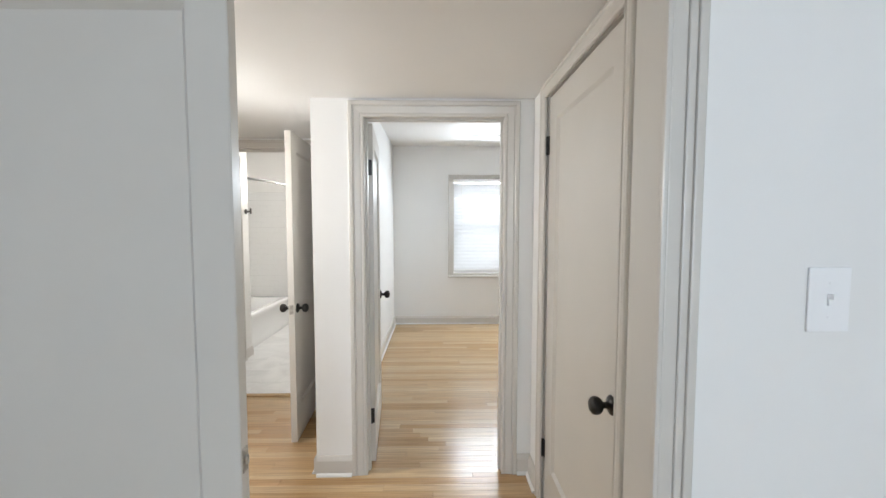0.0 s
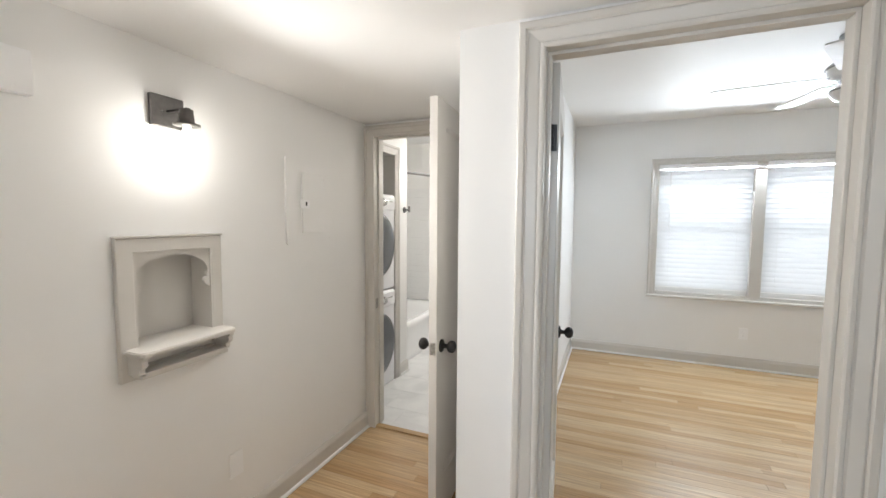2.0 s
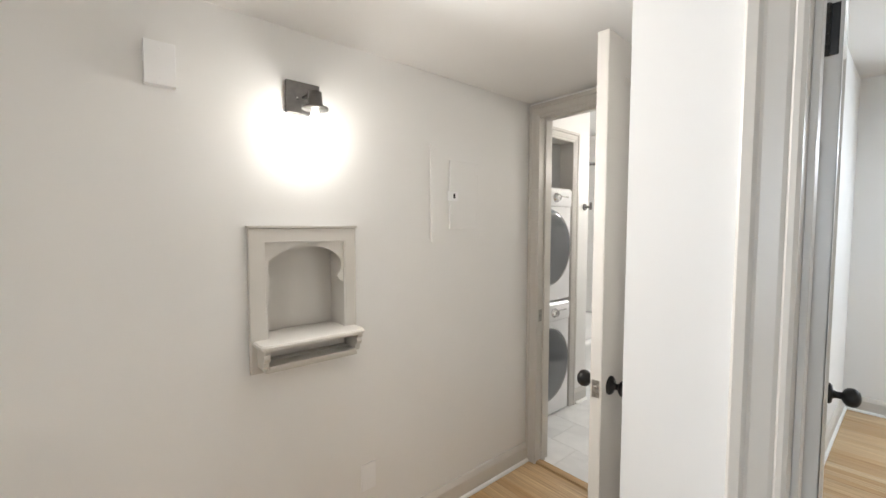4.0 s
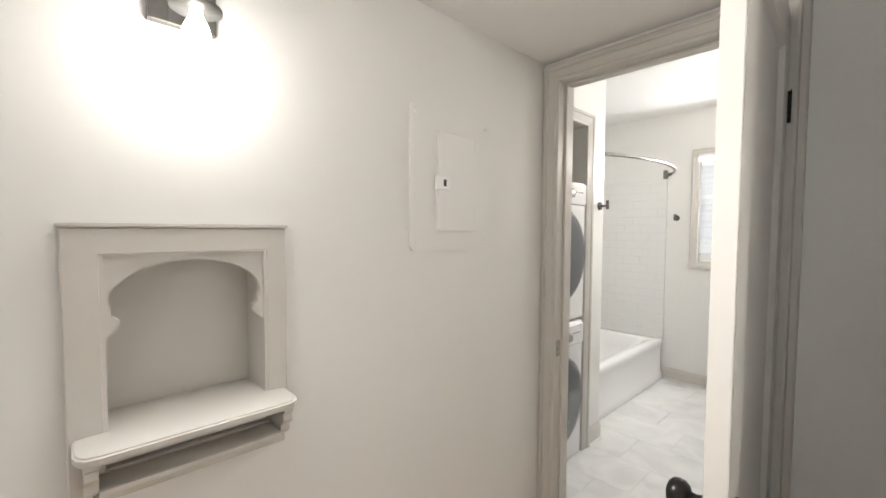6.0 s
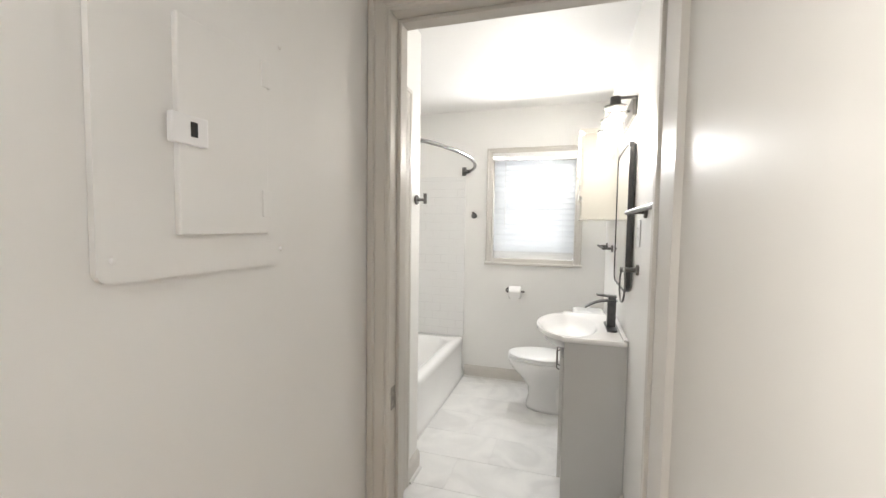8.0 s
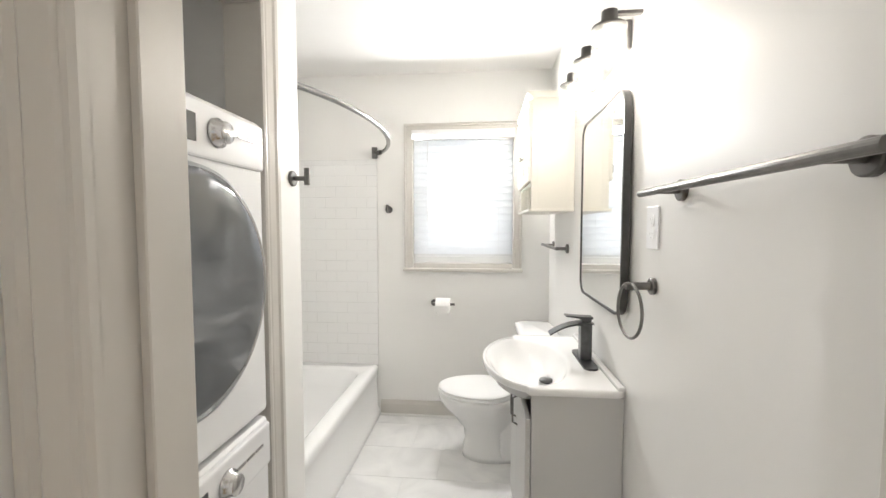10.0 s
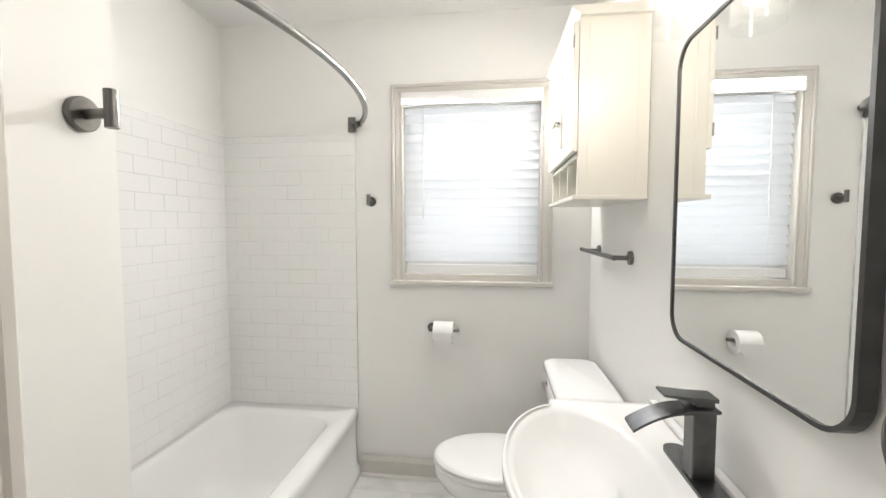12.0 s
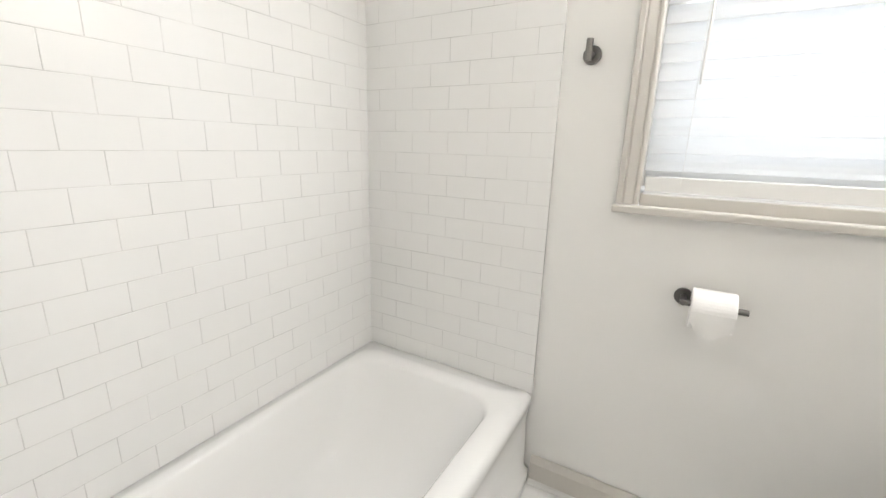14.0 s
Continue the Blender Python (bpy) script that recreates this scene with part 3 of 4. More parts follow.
def niche():
    """Arched wall niche with a moulded frame, a shelf and a letter slot below it."""
    y0, y1, z0, z1 = 2.507, 2.909, 0.886, 1.390
    n = thing("wall_niche", "greige painted arched phone niche with a shelf in the wall", "niche")
    def rect(k, inner=False):
        a0, a1, b0, b1 = (2.562, 2.862, 0.930, 1.338) if inner else (y0, y1, z0, z1)
        return [(a0 + k, b0 + k), (a1 - k, b0 + k), (a1 - k, b1 - k), (a0 + k, b1 - k)]
    bm = bmesh.new()
    rings = [[bm.verts.new((x, a, b)) for a, b in pts] for pts, x in ((rect(0), 0.002), (rect(0), 0.019), (rect(0.003), 0.022), (rect(-0.003, True), 0.022), (rect(0, True), 0.019), (rect(0, True), 0.002))]
    for p, q in zip(rings, rings[1:] + rings[:1]):
        for i in range(4):
            bm.faces.new([p[i], p[(i + 1) % 4], q[(i + 1) % 4], q[i]])
    part("frame", bm, TRIM, n)
    part("slot_back", boxes((0.001, 0.005, 2.5575, 2.8725, 0.931, 0.984)), TRIM, n)
    part("cap", boxes((0.002, 0.028, y0 - 0.004, y1 + 0.004, z1, z1 + 0.008), bevel=0.003), TRIM, n)
    part("back_panel", boxes((-0.1045, -0.098, 2.557, 2.873, 0.986, 1.349), bevel=0), TRIM, n)
    for a, b in ((2.5405, 2.567), (2.857, 2.8895)):
        part("side_lining", boxes((-0.1, 0.0205, a, b, 0.986, 1.349)), TRIM, n)
    part("top_lining", boxes((-0.1, 0.0205, 2.567, 2.857, 1.336, 1.349)), TRIM, n)
    c, half = 2.712, 0.1495
    arch = [(-half, 1.338), (-half, 1.172), (-0.140, 1.182), (-0.127, 1.192), (-0.121, 1.203), (-0.124, 1.212), (-0.134, 1.220)]
    for k in range(0, 25):
        t = math.pi * (1.08 - 1.16 * k / 24)
        arch.append((0.139 * math.cos(t), 1.248 + 0.076 * math.sin(t)))
    arch += [(0.134, 1.220), (0.124, 1.212), (0.121, 1.203), (0.127, 1.192), (0.140, 1.182), (half, 1.172), (half, 1.338)]
    bm = prism([(c + a, b) for a, b in arch], -0.004, 0.012, "x")
    part("arch", bm, TRIM, n, "scalloped arch fretwork")
    out = [(-0.098, 2.568), (-0.098, 2.856), (0.022, 2.856), (0.0225, 2.902), (0.088, 2.902), (0.106, 2.897), (0.117, 2.886), (0.122, 2.868), (0.122, 2.548), (0.117, 2.530), (0.106, 2.519), (0.088, 2.514), (0.0225, 2.514), (0.022, 2.568)]
    bm = prism(out, 0.985, 1.003, "z")
    bmesh.ops.bevel(bm, geom=[e for e in bm.edges if all(v.co.x > 0.02 for v in e.verts) and abs(e.verts[0].co.z - e.verts[1].co.z) < 1e-4], offset=0.004, segments=3, affect="EDGES")
    part("shelf", bm, TRIM, n)
    for a, b in ((2.528, 2.548), (2.868, 2.888)):
        br = [(0.022, 0.984), (0.106, 0.984), (0.106, 0.974), (0.097, 0.968), (0.101, 0.955), (0.094, 0.944), (0.082, 0.938), (0.084, 0.925), (0.074, 0.915), (0.022, 0.912)]
        part("bracket", prism(br, a, b, "y"), TRIM, n, "scrolled shelf bracket")
    part("lower_shelf", boxes((0.022, 0.092, 2.548, 2.868, 0.914, 0.926), (0.022, 0.082, 2.538, 2.878, 0.900, 0.914), bevel=0.003), TRIM, n)
    return n


niche()


def sconce():
    s = thing("wall_sconce", "dark metal wall sconce with a clear glass shade, lit", "wall lamp")
    part("back_plate", boxes((0.002, 0.020, 2.646, 2.768, 1.798, 1.912), bevel=0.003), GUN, s)
    part("screw", shift(lathe([(0, 0), (0.005, 0), (0.004, 0.003), (0, 0.004)], 12, "x"), pose(0.020, 2.684, 1.852)), CHROME, s)
    part("arm", boxes((0.020, 0.130, 2.7, 2.716, 1.852, 1.860), bevel=0.002), GUN, s)
    cap = part("cap", shift(lathe([(0, 0.058), (0.022, 0.058), (0.024, 0.030), (0.026, 0.012), (0.044, 0.006), (0.044, 0.0), (0, 0.0)], 32), pose(0.118, 2.708, 1.796)), GUN, s, "", True)
    shade = part("shade", shift(lathe([(0.041, 0.0), (0.045, -0.004), (0.045, -0.095)], 40), pose(0.118, 2.708, 1.797)), LAMP_GLASS, s, "clear glass cylinder shade", True)
    shade.visible_shadow = False
    bulb = part("bulb", shift(lathe([(0.010, 0.0), (0.012, -0.012), (0.022, -0.032), (0.024, -0.044), (0.018, -0.058), (0, -0.066)], 24), pose(0.118, 2.708, 1.795)), BULB, s, "glowing bulb", True)
    bulb.visible_shadow = False
    return s


sconce()


def plate(name, label, category, place, s, z, w, h, kind, depth=0.006):
    """Cover plate on a wall, with a toggle, two sockets, or nothing."""
    p = thing(name, label, category)
    def lim(s0, s1, z0, z1, v0, v1):
        a, b = place(s0, z0, v0), place(s1, z1, v1)
        return [c for i in range(3) for c in sorted((a[i], b[i]))]
    part("cover", boxes(lim(s - w / 2, s + w / 2, z - h / 2, z + h / 2, 0.001, depth), bevel=0.002), PLATE, p)
    if kind == "toggle":
        part("toggle", boxes(lim(s - 0.005, s + 0.005, z - 0.012, z + 0.012, depth, depth + 0.004), lim(s - 0.004, s + 0.004, z + 0.002, z + 0.012, depth, depth + 0.013), bevel=0.001), PLATE, p)
    if kind == "sockets":
        for dz in (-0.020, 0.020):
            face = [(p_, max(-0.0135, min(0.0135, q_))) for p_, q_ in ((0.0172 * math.cos(k * math.pi / 16), 0.0172 * math.sin(k * math.pi / 16)) for k in range(32))]
            bm = bmesh.new()
            lo, hi = [[bm.verts.new(place(s + p_, z + dz + q_, v)) for p_, q_ in face] for v in (depth - 0.001, depth + 0.0018)]
            for k in range(32):
                bm.faces.new([lo[k], lo[(k + 1) % 32], hi[(k + 1) % 32], hi[k]])
            bm.faces.new(hi)
            so = part("socket", bm, PLATE, p)
            part("slots", boxes(lim(s - 0.0075, s - 0.006, z + dz + 0.001, z + dz + 0.008, depth + 0.0005, depth + 0.0021), lim(s + 0.006, s + 0.0075, z + dz + 0.001, z + dz + 0.007, depth + 0.0005, depth + 0.0021),
                                lim(s - 0.0017, s + 0.0017, z + dz - 0.009, z + dz - 0.006, depth + 0.0005, depth + 0.0021)), GREYPL, so)
    for dz in ((-h * 0.26, h * 0.26) if kind == "toggle" else (0,) if kind == "sockets" else (-h * 0.33, h * 0.33)):
        c = place(s, z + dz, depth)
        d = Vector(place(0, 0, 1)) - Vector(place(0, 0, 0))
        ob = part("screw", lathe([(0, 0), (0.003, 0), (0.0025, 0.0008), (0, 0.001)], 10), PLATE, p)
        ob.matrix_world = Matrix.Translation(c) @ d.to_track_quat("Z", "Y").to_matrix().to_4x4()
    return p


plate("blank_plate", "white blank cover plate low on the hall wall", "cover plate", west, 2.967, 0.335, 0.070, 0.115, "blank")
plate("door_chime", "white plastic door chime box high on the hall wall", "door chime", west, 2.279, 1.868, 0.078, 0.124, "blank", 0.032)
plate("light_switch", "white oversized toggle light switch beside the cased opening", "switch", on_wall("y", 1.60, -1), 2.575, 1.262, 0.090, 0.137, "toggle")
plate("wall_outlet", "white duplex outlet beside the bathroom mirror", "outlet", on_wall("x", E_X, -1), 4.900, 1.383, 0.074, 0.116, "sockets")
plate("wall_outlet", "white duplex outlet under the bedroom window", "outlet", on_wall("y", BED_N, -1), 2.79, 0.35, 0.074, 0.115, "sockets")


def breaker_panel():
    p = thing("breaker_panel", "flush breaker panel painted over in wall white", "breaker panel")
    y0, y1, z0, z1 = 3.304, 3.664, 1.322, 1.782
    part("cover", prism(rounded(y0, y1, z0, z1, 0.016, 5), 0.001, 0.012, "x"), PAINT, p)
    d = part("panel_door", boxes((0.0115, 0.023, 3.412, 3.597, 1.384, 1.708), bevel=0.0025), PAINT, p)
    part("latch", boxes((0.021, 0.032, 3.394, 3.456, 1.518, 1.562), bevel=0.003), PLATE, d, "small slide latch")
    part("latch_slot", boxes((0.0315, 0.0325, 3.424, 3.436, 1.530, 1.552)), DARK, d)
    for y in (y0 + 0.02, y1 - 0.02):
        for z in (z0 + 0.03, z1 - 0.03):
            part("screw", shift(lathe([(0, 0), (0.005, 0), (0.0035, 0.003), (0, 0.004)], 10, "x"), pose(0.012, y, z)), PAINT, p)
    for z in (1.44, 1.68):
        part("hinge", boxes((0.0115, 0.025, 3.5805, 3.604, z - 0.025, z + 0.025), bevel=0.002), PAINT, p)
    return p


breaker_panel()

# ---------------------------------------------------------------- bedroom fan


def ceiling_fan(x, y):
    f = thing("ceiling_fan", "white and dark grey ceiling fan with pale blades", "ceiling fan", at=(x, y, 0))
    part("canopy", lathe([(0, BED_Z), (0.075, BED_Z), (0.07, BED_Z - 0.03), (0.03, BED_Z - 0.06), (0.014, BED_Z - 0.065), (0.014, 2.36), (0, 2.36)], 32), GREYPL, f, "", True)
    part("motor_cap", lathe([(0, 2.372), (0.05, 2.366), (0.10, 2.345), (0.128, 2.318), (0.130, 2.312), (0, 2.312)], 36), GREYPL, f, "dark grey domed motor cap", True)
    part("motor", lathe([(0.118, 2.312), (0.116, 2.280), (0.098, 2.252), (0.075, 2.244), (0, 2.244)], 36), WHITE, f, "white motor housing", True)
    part("switch_ring", lathe([(0, 2.244), (0.072, 2.244), (0.066, 2.234), (0.030, 2.230), (0.030, 2.206), (0.100, 2.198), (0.106, 2.186), (0, 2.186)], 36), GREYPL, f, "dark grey collar", True)
    part("light_bowl", lathe([(0.100, 2.186), (0.098, 2.165), (0.080, 2.142), (0.045, 2.128), (0, 2.124)], 36), CERAMIC, f, "white glass light bowl", True)
    for k in range(5):
        a = 172 - 72 * k
        iron = part("blade_iron", shift(boxes((0.10, 0.22, -0.018, 0.018, 2.262, 2.268), bevel=0.002), pose(0, 0, 0, 0, 0, a)), GREYPL, f)
        out = [(0.19, -0.05), (0.60, -0.065), (0.655, -0.055), (0.67, -0.02), (0.67, 0.02), (0.655, 0.055), (0.60, 0.065), (0.19, 0.05)]
        b = prism(out, -0.003, 0.003, "z")
        part("blade", shift(b, pose(0, 0, 2.262, 0, 0, a) @ pose(0, 0, 0, -3, 0, 0)), BLADE, f, "pale grey fan blade")
    return f


ceiling_fan(2.76, 4.66)

# ---------------------------------------------------------------- laundry closet


def machine(z0, h, label, name):
    y0, y1, xf = 4.214, 4.841, -0.222
    m = thing(name, label, "washing machine" if name == "washer" else "dryer", "stacked laundry pair")
    part("body", boxes((-0.95, xf, y0, y1, z0 + 0.01, z0 + h), bevel=0.018, seg=3), WASHER, m)
    part("control_panel", boxes((xf - 0.02, xf + 0.012, y0 + 0.012, y1 - 0.012, z0 + h - 0.135, z0 + h - 0.012), bevel=0.01, seg=3), WASHER, m)
    cy, cz = (y0 + y1) / 2, z0 + h * 0.485
    dial_y = cy + 0.10
    dial = part("dial", shift(lathe([(0, 0), (0.034, 0), (0.034, 0.006), (0.027, 0.010), (0.025, 0.026), (0.022, 0.030), (0, 0.030)], 32, "x"), pose(xf + 0.012, dial_y, z0 + h - 0.072)), CHROME, m, "chrome program dial", True)
    part("display", boxes((xf + 0.010, xf + 0.014, cy - 0.11, cy + 0.03, z0 + h - 0.105, z0 + h - 0.045), bevel=0.001, seg=1), DARKGLASS, m, "dark display window")
    for k in range(3):
        part("button", shift(boxes((0, 0.004, -0.018, 0.018, -0.004, 0.004), bevel=0.0015), pose(xf + 0.011, dial_y + 0.055 + k * 0.042, z0 + h - 0.062)), CHROME, m)
    for fx in (-0.93, xf - 0.07):
        for fy in (y0 + 0.02, y1 - 0.06):
            part("foot", boxes((fx, fx + 0.04, fy, fy + 0.04, z0, z0 + 0.012)), GREYPL, m)
    d = part("door_ring", shift(lathe([(0.175, 0.0), (0.272, 0.0), (0.278, 0.015), (0.272, 0.032), (0.232, 0.040), (0.200, 0.040), (0.175, 0.030)], 64, "x"), pose(xf - 0.006, cy, cz)), GREYPL, m, "grey round door ring", True)
    part("door_glass", shift(lathe([(0, 0.052), (0.08, 0.050), (0.15, 0.046), (0.20, 0.0425), (0.245, 0.0405), (0.264, 0.036), (0.264, 0.030), (0, 0.020)], 64, "x"), pose(xf - 0.006, cy, cz)), DARKGLASS, d, "dark glossy door glass", True)
    return m


machine(0.0, 0.842, "white front-loading washer with a dark round door", "washer")
machine(0.846, 0.826, "white front-loading dryer stacked on the washer", "dryer")

# ---------------------------------------------------------------- bathroom


def loft(loops, cap_first=False, cap_last=True):
    bm = bmesh.new()
    vs = [[bm.verts.new(p) for p in lp] for lp in loops]
    n = len(vs[0])
    for a, b in zip(vs, vs[1:]):
        for i in range(n):
            bm.faces.new([a[i], a[(i + 1) % n], b[(i + 1) % n], b[i]])
    if cap_first:
        bm.faces.new(vs[0][::-1])
    if cap_last:
        bm.faces.new(vs[-1])
    return bm


def bathtub():
    t = thing("bathtub", "white enamel alcove bathtub against the tiled walls", "bathtub")
    x0, x1, y0, y1, h = -1.108, -0.358, 5.112, 6.622, 0.375
    def rr(a0, a1, b0, b1, r, z, lift=0.0):
        return [(a, b, z) for a, b in rounded(a0, a1, b0, b1, r, 8)]
    loops = [rr(x0, x1 + 0.012, y0, y1, 0.004, 0.002), rr(x0, x1 + 0.012, y0, y1, 0.004, 0.05), rr(x0, x1 - 0.006, y0, y1, 0.004, 0.06), rr(x0, x1 - 0.012, y0, y1, 0.006, h - 0.10), rr(x0, x1 - 0.004, y0, y1, 0.006, h - 0.055),
             rr(x0, x1, y0, y1, 0.008, h - 0.030), rr(x0, x1 - 0.004, y0, y1, 0.012, h - 0.010), rr(x0, x1 - 0.018, y0, y1, 0.02, h), rr(x0 + 0.045, x1 - 0.085, y0 + 0.07, y1 - 0.10, 0.11, h - 0.002),
             rr(x0 + 0.055, x1 - 0.098, y0 + 0.08, y1 - 0.115, 0.12, h - 0.014), rr(x0 + 0.075, x1 - 0.115, y0 + 0.10, y1 - 0.16, 0.13, h - 0.12), rr(x0 + 0.10, x1 - 0.14, y0 + 0.12, y1 - 0.26, 0.14, 0.12),
             rr(x0 + 0.14, x1 - 0.18, y0 + 0.16, y1 - 0.36, 0.13, 0.075), rr(x0 + 0.24, x1 - 0.26, y0 + 0.35, y1 - 0.55, 0.08, 0.068)]
    body = part("tub_shell", loft(loops), ENAMEL, t, "", True)
    part("drain", shift(lathe([(0, 0.004), (0.022, 0.004), (0.026, 0.0), (0, 0)], 24), pose(-0.74, 5.42, 0.072)), CHROME, t, "chrome drain")
    return t


bathtub()


def curtain_rod():
    r = thing("shower_rod", "curved brushed metal shower curtain rod over the tub", "shower rod")
    pts = []
    for k in range(41):
        s = k / 40
        pts.append((-0.368 + 0.226 * max(math.sin(math.pi * s), 0) ** 0.6, 5.122 + 1.498 * s, 1.905))
    part("rod", tube(pts[1:-1], 0.0125, 18), RODMET, r, "", True)
    for y0, y1, s in ((5.111, 5.130, 1), (BATH_N - 0.028, BATH_N - 0.009, -1)):
        part("flange", boxes((-0.389, -0.350, y0, y1, 1.868, 1.946), bevel=0.004), GUN, r)
        a = pts[1] if s > 0 else pts[-2]
        part("socket", tube([(-0.368, y0 if s > 0 else y1, 1.905), a], 0.0165, 16), GUN, r, "", True)
    return r


curtain_rod()


def robe_hook(axis, face, sign, s, z):
    h = thing("robe_hook", "round gunmetal robe hook on the wall", "hook", "robe hooks")
    pl = on_wall(axis, face, sign)
    def turn(bm):
        m = Matrix.Translation(pl(s, z, 0)) @ (Vector(pl(0, 0, 1)) - Vector(pl(0, 0, 0))).to_track_quat("Z", "Y").to_matrix().to_4x4()
        return shift(bm, m)
    part("rose", turn(lathe([(0, 0.001), (0.026, 0.001), (0.026, 0.009), (0.024, 0.011), (0, 0.011)], 28)), GUN, h, "", False)
    part("stem", turn(lathe([(0.008, 0.010), (0.008, 0.048), (0, 0.048)], 18)), GUN, h)
    c = Vector(pl(s, z, 0.054))
    part("peg", tube([c + Vector((0, 0, -0.022)), c + Vector((0, 0, 0.034))], 0.0095, 18), GUN, h)
    return h


robe_hook("x", -0.24, 1, 5.054, 1.546)
robe_hook("y", BATH_N, -1, -0.272, 1.505)


def towel_bar(y0, y1, z, name_label, under=0.01, over=0.035):
    b = thing("towel_bar", name_label, "towel bar", "towel bars")
    xb = E_X - 0.062
    part("bar", tube([(xb, y0 - under, z), (xb, y1 + over, z)], 0.0095, 16), GUN, b)
    for y in (y0, y1):
        p = part("post", shift(lathe([(0.0085, 0.0), (0.0085, 0.062), (0, 0.062)], 16, "x"), pose(E_X - 0.062, y, z)), GUN, b)
        part("rose", shift(lathe([(0, -0.001), (0.025, -0.001), (0.025, -0.010), (0.022, -0.012), (0, -0.012)], 28, "x"), pose(E_X, y, z)), GUN, b)
    return b


towel_bar(4.275, 4.74, 1.471, "gunmetal towel bar on the wall by the door", 0.085, 0.095)
towel_bar(6.01, 6.445, 1.264, "short gunmetal towel bar under the wall cabinet", 0.01, 0.10)


def towel_ring():
    r = thing("towel_ring", "gunmetal towel ring on the wall beside the vanity", "towel ring")
    y, z = 4.889, 1.224
    part("rose", shift(lathe([(0, -0.001), (0.023, -0.001), (0.023, -0.010), (0.020, -0.012), (0, -0.012)], 28, "x"), pose(E_X, y, z)), GUN, r)
    part("post", tube([(E_X - 0.01, y, z), (E_X - 0.075, y, z)], 0.0105, 18), GUN, r)
    ring = [(E_X - 0.063 + 0.002 * math.cos(a), y + 0.004 + 0.092 * math.sin(a), z - 0.068 + 0.074 * math.cos(a)) for a in (2 * math.pi * k / 48 for k in range(48))]
    part("ring", tube(ring, 0.0042, 12, True), GUN, r, "", True)
    return r


towel_ring()


def paper_holder():
    h = thing("toilet_paper_holder", "gunmetal toilet paper holder on the wall under the window", "paper holder")
    x, z, y = 0.055, 0.838, BATH_N - 0.06
    part("rose", shift(lathe([(0, -0.001), (0.024, -0.001), (0.024, -0.010), (0, -0.010)], 28, "y"), pose(x, BATH_N, z)), GUN, h)
    part("post", tube([(x, BATH_N - 0.008, z), (x, y - 0.008, z)], 0.0085, 14), GUN, h)
    part("bar", tube([(x - 0.008, y, z), (x + 0.15, y, z)], 0.0085, 14), GUN, h)
    roll = thing("toilet_paper_roll", "white toilet paper roll hanging on the holder", "toilet paper")
    part("roll", shift(lathe([(0.020, 0), (0.055, 0.0), (0.056, 0.003), (0.056, 0.099), (0.055, 0.102), (0.020, 0.102), (0.020, 0)], 40, "x"), pose(x + 0.018, y, z - 0.0115)), PAPER, roll, "", False)
    tail = prism([(x + 0.019, z - 0.002), (x + 0.119, z - 0.002), (x + 0.119, z - 0.040), (x + 0.066, z - 0.084), (x + 0.050, z - 0.086), (x + 0.020, z - 0.030)], y - 0.0580, y - 0.0570, "y")
    part("loose_sheet", tail, PAPER, roll, "loose folded end sheet")
    return h


paper_holder()


